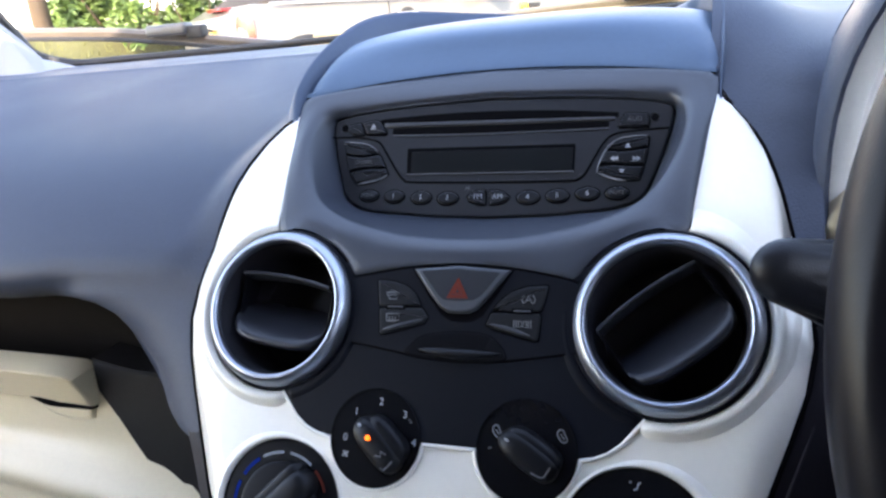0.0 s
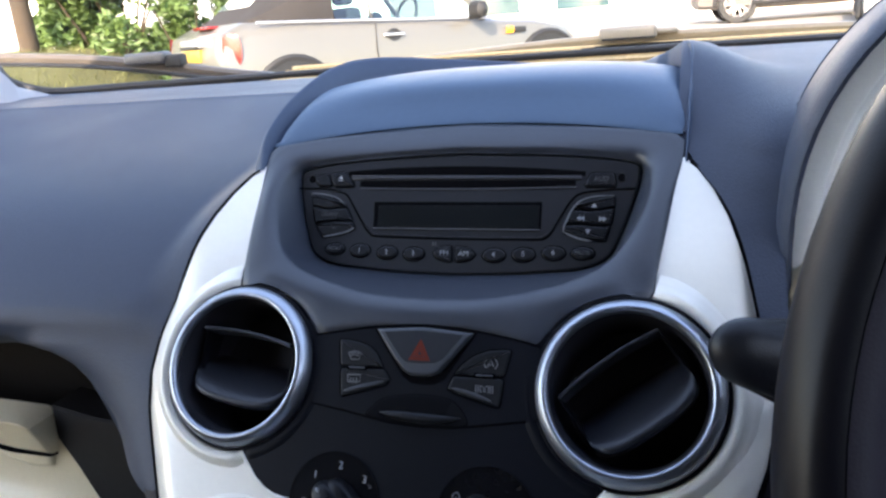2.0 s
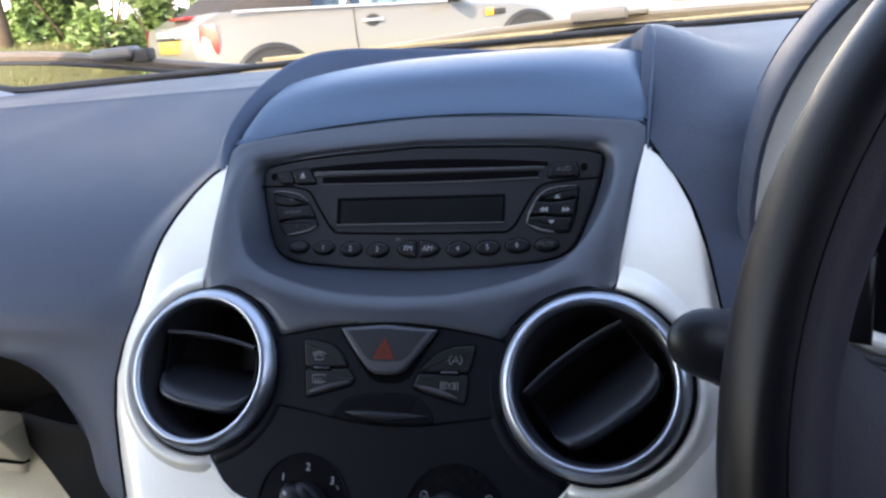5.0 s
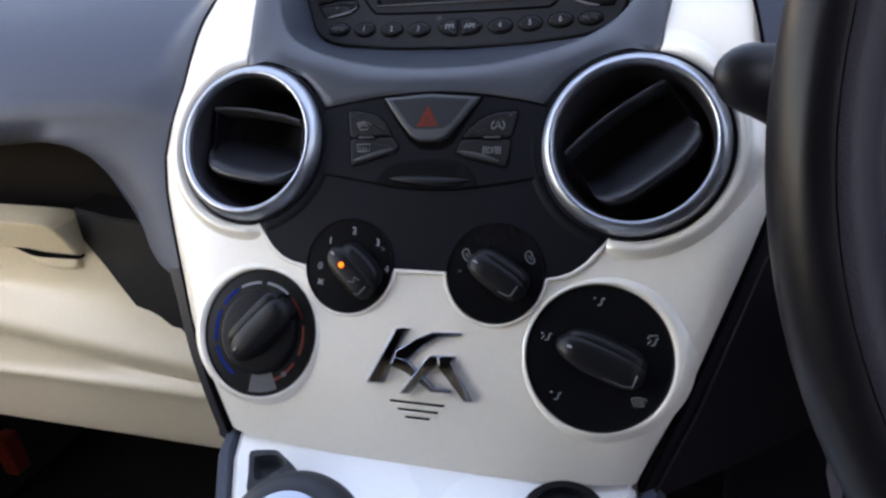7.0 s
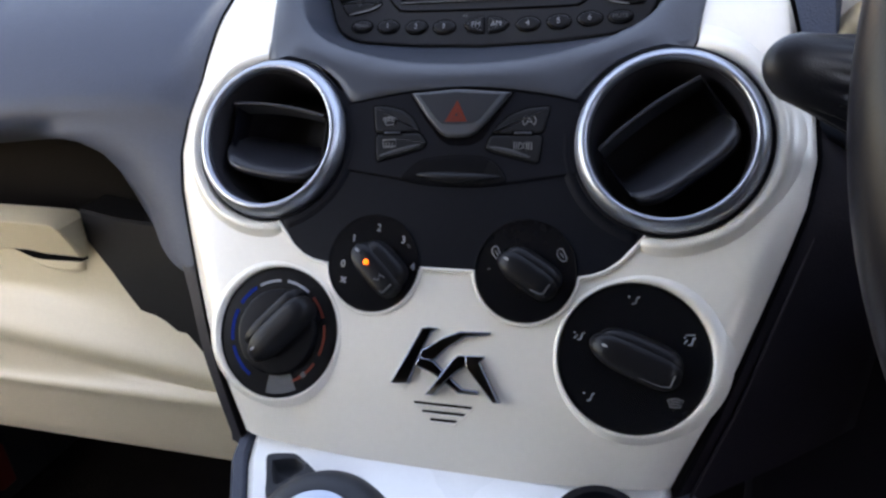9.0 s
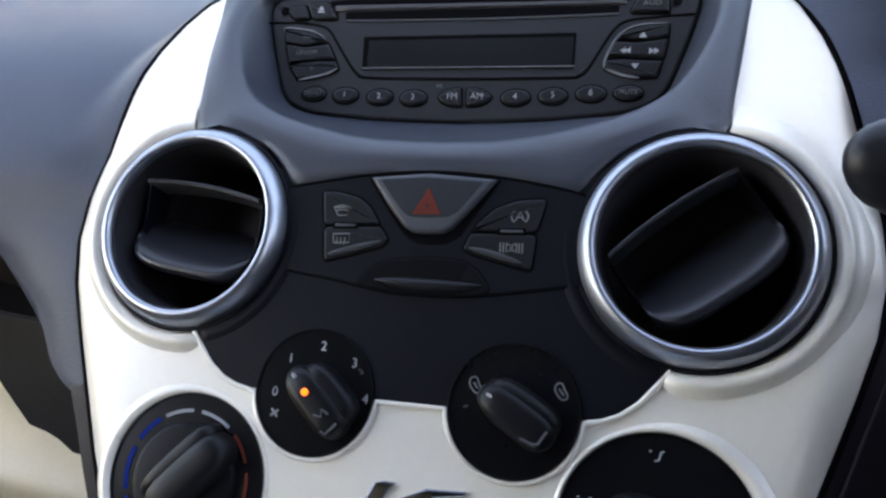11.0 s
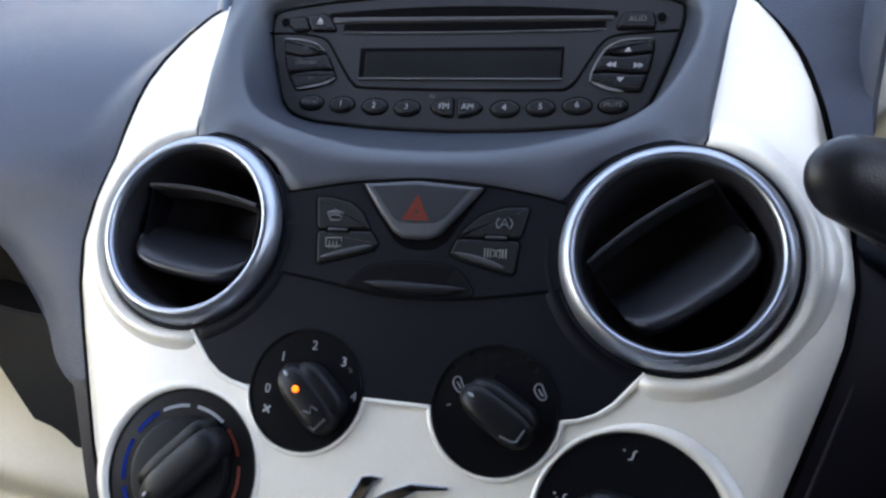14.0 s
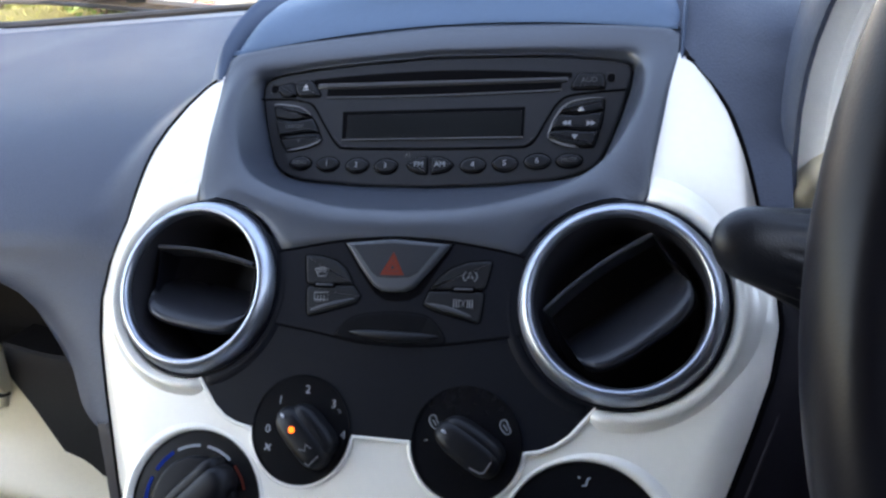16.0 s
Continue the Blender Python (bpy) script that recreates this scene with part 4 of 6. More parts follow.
tray = [(p.x, p.y) for p in smooth_line([(-24.6, -33.6), (-22.1, -29.2), (-16.8, -24.8), (-6.8, -22.6), (5.8, -21.8), (17.1, -22.9), (23.5, -27.6), (26.7, -33.8), (17.2, -35.6), (2.5, -36.2), (-12.8, -35.6)], 3, True)]
part("switch_gap", prism(shrink(tray, -0.6), 0, 2.0, 0.1), M_HOLE, block)
# Black face stands in for the shade in the tray's hollow.
pull = part("tray_pull", prism(tray, 0, 2.2, 0.5), M_BLACK, block, "small pull-out tray with rounded lip")
part("pull_lip", tube([P(p.x, p.y, 2.2) for p in smooth_line([(-18, -31.4), (-10, -32.1), (2.5, -32.7), (15, -32.4), (24, -31.6)], 4)], lambda f: 0.0003 + 0.0023 * math.sin(math.pi * f), 16), M_SWITCH, pull)

# ---- round air vents ----
def vent(cu, cv, turn):
    v = thing("air_vent", "round air vent with satin chrome ring and black flaps", "air vent", P(cu, cv, -10), "air vents")
    part("vent_ring", disc_lathe(cu, cv, ((42.4, -1), (42.4, 1.6), (42.0, 3.6), (41.2, 5.6), (40.2, 7.2), (39.2, 8.2), (38.2, 8.9), (37.2, 9.1), (36.3, 8.7), (35.7, 7.6), (35.4, 6.0), (35.2, 3.0)), 96), M_SATIN, v, "satin chrome ring")
    part("ring_base", disc_lathe(cu, cv, ((44.2, -3), (44.1, 0.4), (43.8, 1.2), (43.3, 1.6), (42.8, 1.7), (42.2, 1.4)), 96), M_PANEL, v, "black outer base of the ring")
    part("vent_barrel", disc_lathe(cu, cv, ((35.5, 5.6), (34.9, 3.0), (34.2, -6), (33, -36), (0.01, -36)), 72), M_BARREL, v)
    ca, sa = math.cos(radians(turn)), math.sin(radians(turn))

    def F(a, b, w):
        return P(cu + a * ca - b * sa, cv + a * sa + b * ca, w)

    # upper flap: a thin bowed plate on edge
    rows = []
    for i in range(11):
        s = -1 + i / 5
        lift = 15.2 + 2.2 * (1 - s * s)
        rows.append([F(27.2 * s, lift + b, w) for b, w in ((-0.9, 2.0), (-0.7, 3.2), (0.1, 3.7), (0.9, 3.1), (1.1, 1.4), (0.2, -12), (-1.4, -12))])
    part("vent_flap", loft(rows, True, True, True), M_FLAP_LIT, v, smooth=35)
    # lower flap: a deep scoop with a broad rounded lip and rounded corners
    rows = []
    for i in range(33):
        q = -1 + i / 16
        s = math.copysign(1 - (1 - abs(q)) ** 1.5, q)
        a = 27.6 * s
        front = -21.0 + 9.5 * (1 - math.sqrt(max(0, 1 - abs(s) ** 3.4)))
        drop = 4.5 * abs(s) ** 10
        dish = 2.6 * (1 - s * s)
        rows.append([F(a, front, -5 - drop), F(a, front - 0.3, -1 - drop), F(a, front + 0.4, 1.6 - drop), F(a, front + 2.2, 3.0 - drop), F(a, front + 4.4, 2.4 - drop - 0.3 * dish), F(a, front + 7.4, 0.4 - drop - 0.5 * dish), F(a, front * 0.48, -3.4 - drop * 0.8 - 0.6 * dish), F(a * 0.99, front * 0.2, -8.5 - dish), F(a * 0.98, 0.5, -14 - dish), F(a * 0.97, 3.5, -22), F(a * 0.97, 1.0, -24), F(a, front + 2.0, -14)])
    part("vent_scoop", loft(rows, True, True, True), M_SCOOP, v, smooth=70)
    for s in (-1, 1):
        part("vent_cheek", loft([[F(s * (a + k), b, w) for b, w in ((15.6, 0.6), (8, -1.6), (0, -3.2), (-8, -4.4), (-13, -5.0), (-13, -16), (15.6, -16))] for a, k in ((27.2, 0), (28.0, 0))], True, True, True), M_PANEL, v, smooth=30)


for cu, cv, turn in VENTS:
    vent(cu, cv, turn)

# ---- rotary dials ----
M_DIALFACE = mat("dial_face_gloss", (0.0065, 0.0065, 0.0078), 0.16, spec=0.28, vary=0.2)


def dial(name, label, turn, a0, a1, b0, b1, height, shoulder, base_r=0, base_h=0.4):
    """A round dial plate with a bullet-shaped grip from a0 to a1 along the pointer's line and b0 to b1 across it, and a lower shoulder (b from, to, height)."""
    cu, cv, r = KNOBS[name]
    d = thing("rotary_dial", label, "dial", P(cu, cv, -2), "heater dials")
    w = 1.9 if r < 30 else 1.2
    part("dial_plate", disc_lathe(cu, cv, ((r + 0.2, -3), (r + 0.2, w - 0.4), (r - 0.2, w + 0.1), (r - 0.6, w + 0.1), (r - 0.9, w - 0.6), (0.01, w - 0.6)), 72), M_DIALFACE, d)
    if base_r:
        part("dial_base", disc_lathe(cu, cv, ((base_r + 0.4, w - 1), (base_r, w + base_h - 0.6), (base_r - 0.5, w + base_h - 0.1), (base_r - 1.4, w + base_h), (0.01, w + base_h)), 64), M_BLACK, d)
    ca, sa = math.cos(radians(turn)), math.sin(radians(turn))

    def F(a, b, h):
        return P(cu + a * ca - b * sa, cv + a * sa + b * ca, w - 0.6 + h)

    def bullet(a0, a1, b0, b1, h, crown):
        rows, mid, hw = [], (b0 + b1) / 2, (b1 - b0) / 2
        for i in range(25):
            f = i / 24
            s = 2 * (0.5 - 0.5 * math.cos(math.pi * f)) - 1
            k = (1 - min(1, abs(s)) ** (2.7 if s < 0 else 5)) ** (0.52 if s < 0 else 0.5)
            kw, kh = max(0.05, k) * hw, max(0.08, (1 - min(1, abs(s)) ** (4 if s < 0 else 9)) ** 0.5) * h
            rows.append([F((a0 + a1) / 2 + (a1 - a0) / 2 * s, mid + kw * b, kh * z) for b, z in ((-1.12, 0), (-1.04, 0.4), (-0.93, 0.76), (-0.74, 0.93), (-0.4, 0.985), (0, crown), (0.4, 0.985), (0.74, 0.93), (0.93, 0.76), (1.04, 0.4), (1.12, 0))])
        return loft(rows, False)

    g = part("dial_grip", bullet(a0, a1, b0, b1, height, 1.0), M_KNOB, d, smooth=60)
    sb0, sb1, sh, sa0, sa1 = shoulder
    part("grip_shoulder", bullet(sa0, sa1, sb0, sb1, sh, 0.99), M_KNOB, d, smooth=60)
    part("pointer_mark", prism([(a0 * 0.62 + 1.3 * math.cos(t), (b0 + b1) / 2 + 0.5 + 0.6 * math.sin(t)) for t in (2 * math.pi * i / 10 for i in range(10))], height * 0.85, height + 0.1, 0.05, F), M_MARK, g)
    return d, F, g


fan, FF, g = dial("fan", "black fan speed dial with amber indicator lamp", -43, -12.4, 20.5, -7.4, 6.4, 8.2, (-2, 11.2, 7.2, -9, 19))
part("indicator_lamp", prism([(0.2 + 1.35 * math.cos(t), -0.4 + 1.35 * math.sin(t)) for t in (2 * math.pi * i / 14 for i in range(14))], 8.0, 8.9, 0.25, FF), M_LED, fan, "lit amber lamp")
part("grip_bracket", tube([FF(15.2, -4.8, 8.3), FF(17.2, -4.2, 8.0), FF(17.2, 1.6, 8.1)], 0.0005, 6), M_FAINT, g)
part("grip_symbol", tube([FF(9, -3, 8.6), FF(11.5, -1.2, 8.6), FF(9.6, 0.6, 8.6), FF(12.5, 1.6, 8.6)], 0.0004, 5), M_FAINT, g)
for words, u, v in (("0", -53, -77.3), ("1", -48.3, -64.2), ("2", -35.3, -58.6), ("3", -22, -64), ("4", -16.1, -76.9)):
    mark(words, u, v, 1.5, 5.2, M_MARK, fan)
for a in range(4):
    t = radians(40 + 90 * a)
    stroke([(-52, -85.2), (-52 + 1.9 * math.cos(t), -85.2 + 1.9 * math.sin(t))], 1.5, 1.0, fan)
stroke([(-20, -66), (-18.6, -66.6), (-19.2, -67.6), (-18, -67.2)], 1.5, 0.7, fan, M_FAINT)
rec, RF, g = dial("recirculation", "black air recirculation dial", -31, -14, 18, -7.3, 6.0, 8.5, (-3, 8.9, 7.3, -12.5, 17.5))
part("grip_bracket", tube([RF(8.5, -5.6, 8.3), RF(13.2, -4.6, 8.3), RF(14.6, -3.4, 8.2), RF(14.6, 1.6, 8.2)], 0.0005, 6), M_FAINT, g)
for cu, cv in ((25.2, -67.6), (56, -67.2)):
    stroke([(p.x, p.y) for p in smooth_line([(cu - 2.2, cv + 0.2), (cu - 1.6, cv + 2.4), (cu + 0.2, cv + 2.6), (cu + 1.2, cv + 0.6), (cu + 2.4, cv - 1.6), (cu + 1.4, cv - 3.0), (cu - 0.4, cv - 2.4)], 3, True)], 1.5, 0.7, rec, M_DIM, closed=True)
    stroke([(cu - 0.8, cv + 0.8), (cu + 0.2, cv - 0.4), (cu + 1.0, cv - 1.5)], 1.5, 0.7, rec, M_DIM)
stroke([(21.4, -75.8), (23, -75.4)], 1.5, 0.9, rec, M_FAINT)
temp, _, g = dial("temperature", "black temperature dial with blue and red scale", 46, -19, 25, -9.2, 6.4, 10.5, (2, 10.4, 8.9, -16.5, 24), 21.5, 2.0)
cu, cv, r = KNOBS["temperature"]


def arc(d, centre, radius, a0, a1, width, material, w=0.85):
    rows = []
    for i in range(9):
        t = radians(a0 + (a1 - a0) * i / 8)
        rows.append([P(centre[0] + k * math.cos(t), centre[1] + k * math.sin(t), w) for k in (radius - width / 2, radius + width / 2)])
    part("scale_arc", loft(rows, False), material, d)


for a0, a1, m in ((92, 119, M_PRESET), (54, 84, M_PRESET), (124, 150, M_BLUE), (158, 194, M_BLUE), (200, 240, M_BLUE), (20, 46, M_RED), (-22, 12, M_RED), (-66, -52, M_RED), (-48, -32, M_RED)):
    arc(temp, (cu, cv), 26.2, a0, a1, 1.9 if m is M_BLUE else 1.4, m)
arc(temp, (cu, cv), 26.2, -53, -47, 2.6, M_FAINT, 0.9)
bm = loft([[P(cu + k * math.cos(radians(t)), cv + k * math.sin(radians(t)), 0.85) for k in (22, 31.0)] for t in range(-96, -63, 4)], False)
part("clear_window", bm, mat("grey_insert", (0.12, 0.12, 0.125), 0.15), temp)
flow, AF, g = dial("airflow", "large black air distribution dial with white symbols", -20, -20, 22.5, -7.6, 7.2, 9.5, (-4, 10.2, 8.2, -17.5, 21.5))
part("grip_bracket", tube([AF(6, -6.4, 9.1), AF(16, -5.8, 9.1), AF(19.4, -4.4, 9.0), AF(19.4, 1.0, 9.1)], lambda f: 0.0002 + 0.0004 * f, 6), M_FAINT, g)
for u, v, more in ((89, -85.6, 0), (66, -103.2, 1), (72, -129.6, 0), (113.4, -101.6, 2)):
    stroke([(u - 0.6, v - 1.7), (u + 0.9, v - 1.5), (u + 1.6, v + 1.2), (u + 2.6, v + 1.5)], 0.9, 0.8, flow, M_PRESET)
    stroke([(u - 2.4, v + 1.4), (u - 1.5, v + 1.3)], 0.9, 0.9, flow, M_PRESET)
    if more:
        stroke([(u - 2.2, v - 1.4), (u - 0.8, v + 0.4)], 0.9, 0.6, flow, M_PRESET)
    if more > 1:
        stroke([(u - 1.8, v + 2.4), (u + 2.2, v + 2.8)], 0.9, 0.6, flow, M_PRESET)
stroke([(105.6, -127.4), (109, -126.6), (112.2, -127.2), (111, -130.2), (107, -130.4)], 0.9, 0.7, flow, M_DIM, closed=True)
for k in (-128.2, -129.3):
    stroke([(107, k), (109, k + 0.4), (111, k + 0.1)], 0.9, 0.6, flow, M_DIM)

# ---- badge: raised chrome blades shaped as the letters KA, over three grooves ----
badge = thing("chrome_badge", "raised polished chrome KA badge of slanted blades", "badge", P(4, -122, 0))


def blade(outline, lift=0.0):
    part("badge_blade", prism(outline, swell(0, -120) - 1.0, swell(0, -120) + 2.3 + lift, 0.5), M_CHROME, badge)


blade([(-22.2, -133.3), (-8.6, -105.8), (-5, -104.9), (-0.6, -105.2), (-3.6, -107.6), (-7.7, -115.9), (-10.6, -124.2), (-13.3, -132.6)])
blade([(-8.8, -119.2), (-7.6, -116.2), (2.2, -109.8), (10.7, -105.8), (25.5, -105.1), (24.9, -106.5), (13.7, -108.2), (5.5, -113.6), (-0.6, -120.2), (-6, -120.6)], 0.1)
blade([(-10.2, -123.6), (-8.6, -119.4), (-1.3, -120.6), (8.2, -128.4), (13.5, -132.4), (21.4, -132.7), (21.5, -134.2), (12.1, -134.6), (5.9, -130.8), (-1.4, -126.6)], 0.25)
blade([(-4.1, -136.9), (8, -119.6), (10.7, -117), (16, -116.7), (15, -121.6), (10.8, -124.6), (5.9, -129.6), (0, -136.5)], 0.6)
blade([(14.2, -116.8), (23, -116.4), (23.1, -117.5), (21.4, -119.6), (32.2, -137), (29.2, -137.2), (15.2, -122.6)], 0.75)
grooves = thing("grooved_vent_mark", "three fine slots moulded in the white panel", "trim", P(4, -145, 0))
for a, b, v in ((-10.3, 18.2, -141.1), (-6, 15.1, -144.8), (-1.9, 11, -148.4)):
    w = swell(0, v)
    part("slot", prism([(a, v - 0.65), (b, v - 0.45), (b + 0.3, v + 0.75), (a - 0.4, v + 0.5)], w - 2, w + 0.2, 0.05), M_HOLE, grooves)
    part("slot_edge", prism([(a + 0.5, v - 1.9), (b - 0.9, v - 1.7), (b, v - 0.5), (a, v - 0.7)], w - 2, w + 0.55, 0.35), M_WHITE, grooves)
    part("slot_edge", prism([(b + 0.4, v + 0.7), (b + 1.1, v + 0.5), (b - 1.0, v - 2.2), (b - 1.9, v - 2.0)], w - 2, w + 0.6, 0.25), M_WHITE, grooves)

# ---- steering wheel and stalk ----
WC, WT = Vector((0.3336, -0.1506, 0.9391)), radians(21.6)
W_UP, W_OUT = Vector((0, math.sin(WT), math.cos(WT))), Vector((0, -math.cos(WT), math.sin(WT)))


def Wp(r, deg, out=0.0):
    a = radians(deg)
    return WC + X_DIR * (r * math.cos(a)) + W_UP * (r * math.sin(a)) + W_OUT * out


wheel = thing("steering_wheel", "dark grey leather steering wheel with plastic spokes", "steering wheel", WC)


def rim_band(a0, a1, n, extra=()):
    """A band of the rim: the angles run from its outer side over the front to its inner side."""
    rings = []
    for i in range(121):
        d = 360 * i / 120
        row = []
        for j in range(n + 1):
            t = radians(a0 + (a1 - a0) * j / n)
            edge = 1 - 0.06 * max(0, 1 - min(j, n - j) / 1.5)
            thumb = 1 + 0.06 * math.exp(-((abs(d - 180) - 32) / 14) ** 2)
            row.append(Wp(0.1727 + 0.0128 * edge * thumb * math.cos(t), d, 0.0155 * edge * thumb * math.sin(t)))
        rings.append(row)
    return loft(rings, False)


part("rim_outer", rim_band(-95, 96, 16), M_LEATHER, wheel, "smooth dark outer half of the rim")
part("rim_inner", rim_band(98, 262, 14), M_SPOKE, wheel, "grey grained inner half of the rim")
part("rim_seam", loft([[Wp(0.1727 + 0.0121 * math.cos(radians(t)), 3 * i, 0.0147 * math.sin(radians(t))) for t in range(0, 360, 30)] for i in range(121)]), M_HOLE, wheel)
bm = loft([[WC + X_DIR * (0.075 * math.cos(t) * k) + W_UP * (0.06 * math.sin(t) * k - 0.03) + W_OUT * o for t in (2 * math.pi * j / 40 for j in range(40))] for k, o in ((1.05, -0.05), (1.05, -0.012), (0.98, 0.0), (0.85, 0.008), (0.4, 0.012), (0.01, 0.012))])
part("hub_cover", bm, M_SPOKE, wheel)
for s in (-1, 1):
    rows = []
    for i in range(21):
        f = (i / 20) ** 1.4
        x = -(0.163 - 0.108 * f)
        flare = math.exp(-f / 0.09)
        top = 0.0165 + 0.004 * abs(2 * f - 1) ** 2 + 0.034 * flare
        low = -0.055 - 0.015 * f - 0.045 * flare
        o = -0.007 - 0.008 * math.sin(math.pi * f) + 0.009 * flare
        ring_pts = [(top - 0.006, o - 0.03), (top, o - 0.016), (top - 0.002, o - 0.008), (top - 0.007, o - 0.003), (top - 0.016, o), (low * 0.3, o + 0.002), (low * 0.6, o + 0.002), (low + 0.009, o - 0.001), (low + 0.003, o - 0.006), (low, o - 0.014), (low + 0.004, o - 0.03)]
        rows.append([WC + X_DIR * (x * -s) + W_UP * y + W_OUT * w for y, w in ring_pts])
    part("spoke", loft(rows, True, True, True), M_SPOKE, wheel, smooth=70)

stalk = thing("indicator_stalk", "black ribbed plastic indicator stalk on the steering column", "stalk", (0.27, 0.0, 0.9))
rows = []
S0, S1 = Vector((0.1345, -0.05, 0.9285)), Vector((0.28, -0.005, 0.876))
ax = (S1 - S0).normalized()
s_up = (Vector((0, 0.25, 1)) - ax * ax.dot(Vector((0, 0.25, 1)))).normalized()
s_side = ax.cross(s_up)
for i in range(26):
    f = (i / 25) ** 1.7
    d = f * (S1 - S0).length
    r = float(np.interp(d, (0.0, 0.02, 0.035, 0.05, 0.058, 0.07, 0.17), (0.0105, 0.014, 0.0178, 0.0212, 0.02, 0.009, 0.008))) * min(1, (1 - (1 - min(1, d / 0.013)) ** 2.2) ** 0.5 + 0.02)
    rib = 0.13 * min(1, max(0, (d - 0.022) / 0.012))
    rows.append([S0 + ax * d + (s_side * math.cos(t) * 0.72 + s_up * math.sin(t) * 1.0) * r * (1 - rib * (0.5 + 0.5 * math.cos(t * 16)) ** 2) for t in (2 * math.pi * j / 128 for j in range(128))])
part("stalk_tip", loft(rows[:10], True, True), M_STALK, stalk, "smooth rounded tip", smooth=60)
part("ribbed_grip", loft(rows[9:22], True), M_STALK, stalk, smooth=60)
part("stalk_root", loft(rows[21:], True, False, True), M_STALK, stalk, smooth=60)

column = thing("steering_column_shroud", "beige and black plastic steering column cover", "column cover", (0.32, 0.05, 0.88))
bm = loft([[Vector((0.335 + sx * 1.0, y, z)) for sx, z in ((-0.06 * k, 0.78), (-0.075 * k, 0.82), (-0.06 * k, 0.855), (0.06 * k, 0.855), (0.075 * k, 0.82), (0.06 * k, 0.78))] for y, k in ((0.2, 1.0), (0.0, 1.0), (-0.05, 0.8))], True, True, True)
part("lower_shroud", bm, M_STALK, column)

# ---- gear console under the stack ----
gear = thing("gear_console", "white and grey gear lever console", "gear console", (0, -0.15, 0.7))


def console_half(y, s):
    """Half the width of the gear console's top; it narrows behind the lever on the passenger side."""
    if s > 0:
        return 0.109 - 0.02 * max(0, -0.07 - y)
    return float(np.interp(-y, (0.06, 0.085, 0.12, 0.15, 0.3), (0.106, 0.1025, 0.0845, 0.074, 0.066)))


rows = []
for i in range(15):
    y = -0.06 - 0.22 * i / 14
    z = 0.747 - 0.045 * i / 14
    rows.append([Vector((x, y, z + d)) for x, d in ((-console_half(y, -1) - 0.002, -0.03), (-console_half(y, -1), -0.004), (-console_half(y, -1) + 0.004, 0), (-0.03, 0.002), (0.03, 0.002), (console_half(y, 1) - 0.004, 0), (console_half(y, 1), -0.004), (console_half(y, 1) + 0.002, -0.03))])
# Whiter than the panel's paint: skylight on the top is put into the colour.
part("console_top", loft(rows, False), mat("skylit_white_paint", (0.93, 0.93, 0.92), 0.3, vary=0.02, coat=0.9), gear, "glossy white top, whitened for skylight")
for s in (-1, 1):
    rows = []
    for i in range(15):
        y = -0.055 - 0.225 * i / 14
        z = 0.747 - 0.047 * i / 14
        a = console_half(y, s) + 0.001
        b = a + 0.0105
        rows.append([Vector((s * x, y, z + d)) for x, d in ((a, -0.02), (a, -0.003), (a + 0.002, -0.001), (b - 0.003, -0.002), (b, -0.008), (b, -0.3))])
    part("console_side", loft(rows, False), M_DASH, gear)

lever = thing("gear_lever", "black gear lever with satin grey cap and moulded base", "gear lever", (-0.06, -0.12, 0.72))
# moulded base: a rounded housing with a raised rim round a sloping hollow
BASE = [(-0.0814, -0.1003), (-0.0817, -0.0969), (-0.0749, -0.0949), (-0.0674, -0.0940), (-0.0610, -0.0974), (-0.0545, -0.1015), (-0.0478, -0.1071), (-0.0454, -0.1151), (-0.0489, -0.1227), (-0.0625, -0.1256), (-0.0687, -0.1231), (-0.0740, -0.1133)]
HOLLOW = [(-0.0759, -0.1021), (-0.0713, -0.0999), (-0.0648, -0.0986), (-0.0602, -0.1006), (-0.0581, -0.1043), (-0.0618, -0.1108), (-0.0664, -0.1165), (-0.0714, -0.1107)]


def base_ring(line, z, grow=1.0, n=40):
    pts = resample(smooth_line([(x, y, 0) for x, y in line + line[:1]], 4), n)[:n]
    mid = sum(pts, Vector((0, 0, 0))) / n
    return [Vector((mid.x + (p.x - mid.x) * grow, mid.y + (p.y - mid.y) * grow, z)) for p in pts]


part("lever_base", loft([base_ring(BASE, 0.722, 1.03), base_ring(BASE, 0.746, 1.0), base_ring(BASE, 0.7505, 0.96), base_ring(BASE, 0.752, 0.9)] + [[a.lerp(b, f) + Vector((0, 0, h)) for a, b in zip(base_ring(BASE, 0.752, 0.9), base_ring(HOLLOW, 0.752))] for f, h in ((0.5, 0), (0.95, -0.0002))] + [base_ring(HOLLOW, 0.7505, 0.96), base_ring(HOLLOW, 0.7465, 0.86), base_ring(HOLLOW, 0.744, 0.5), base_ring(HOLLOW, 0.7435, 0.02)]), M_LEVER, lever, "dark moulded base with a shallow hollow", smooth=50)
KNOB_AT = Vector((-0.0150, -0.1647, 0.7700))
KNOB_UP = Vector((0.0018, -0.0100, 0.0170)).normalized()
knob_a = KNOB_UP.cross(Vector((0, 1, 0))).normalized()
knob_b = KNOB_UP.cross(knob_a)


def knob_ring(r, h):
    return [KNOB_AT + knob_a * (r * math.cos(t)) + knob_b * (r * math.sin(t)) + KNOB_UP * h for t in (2 * math.pi * i / 56 for i in range(56))]


part("lever_shaft", tube([(-0.052, -0.118, 0.735), tuple(KNOB_AT - KNOB_UP * 0.018)], 0.009, 10), M_PANEL, lever)
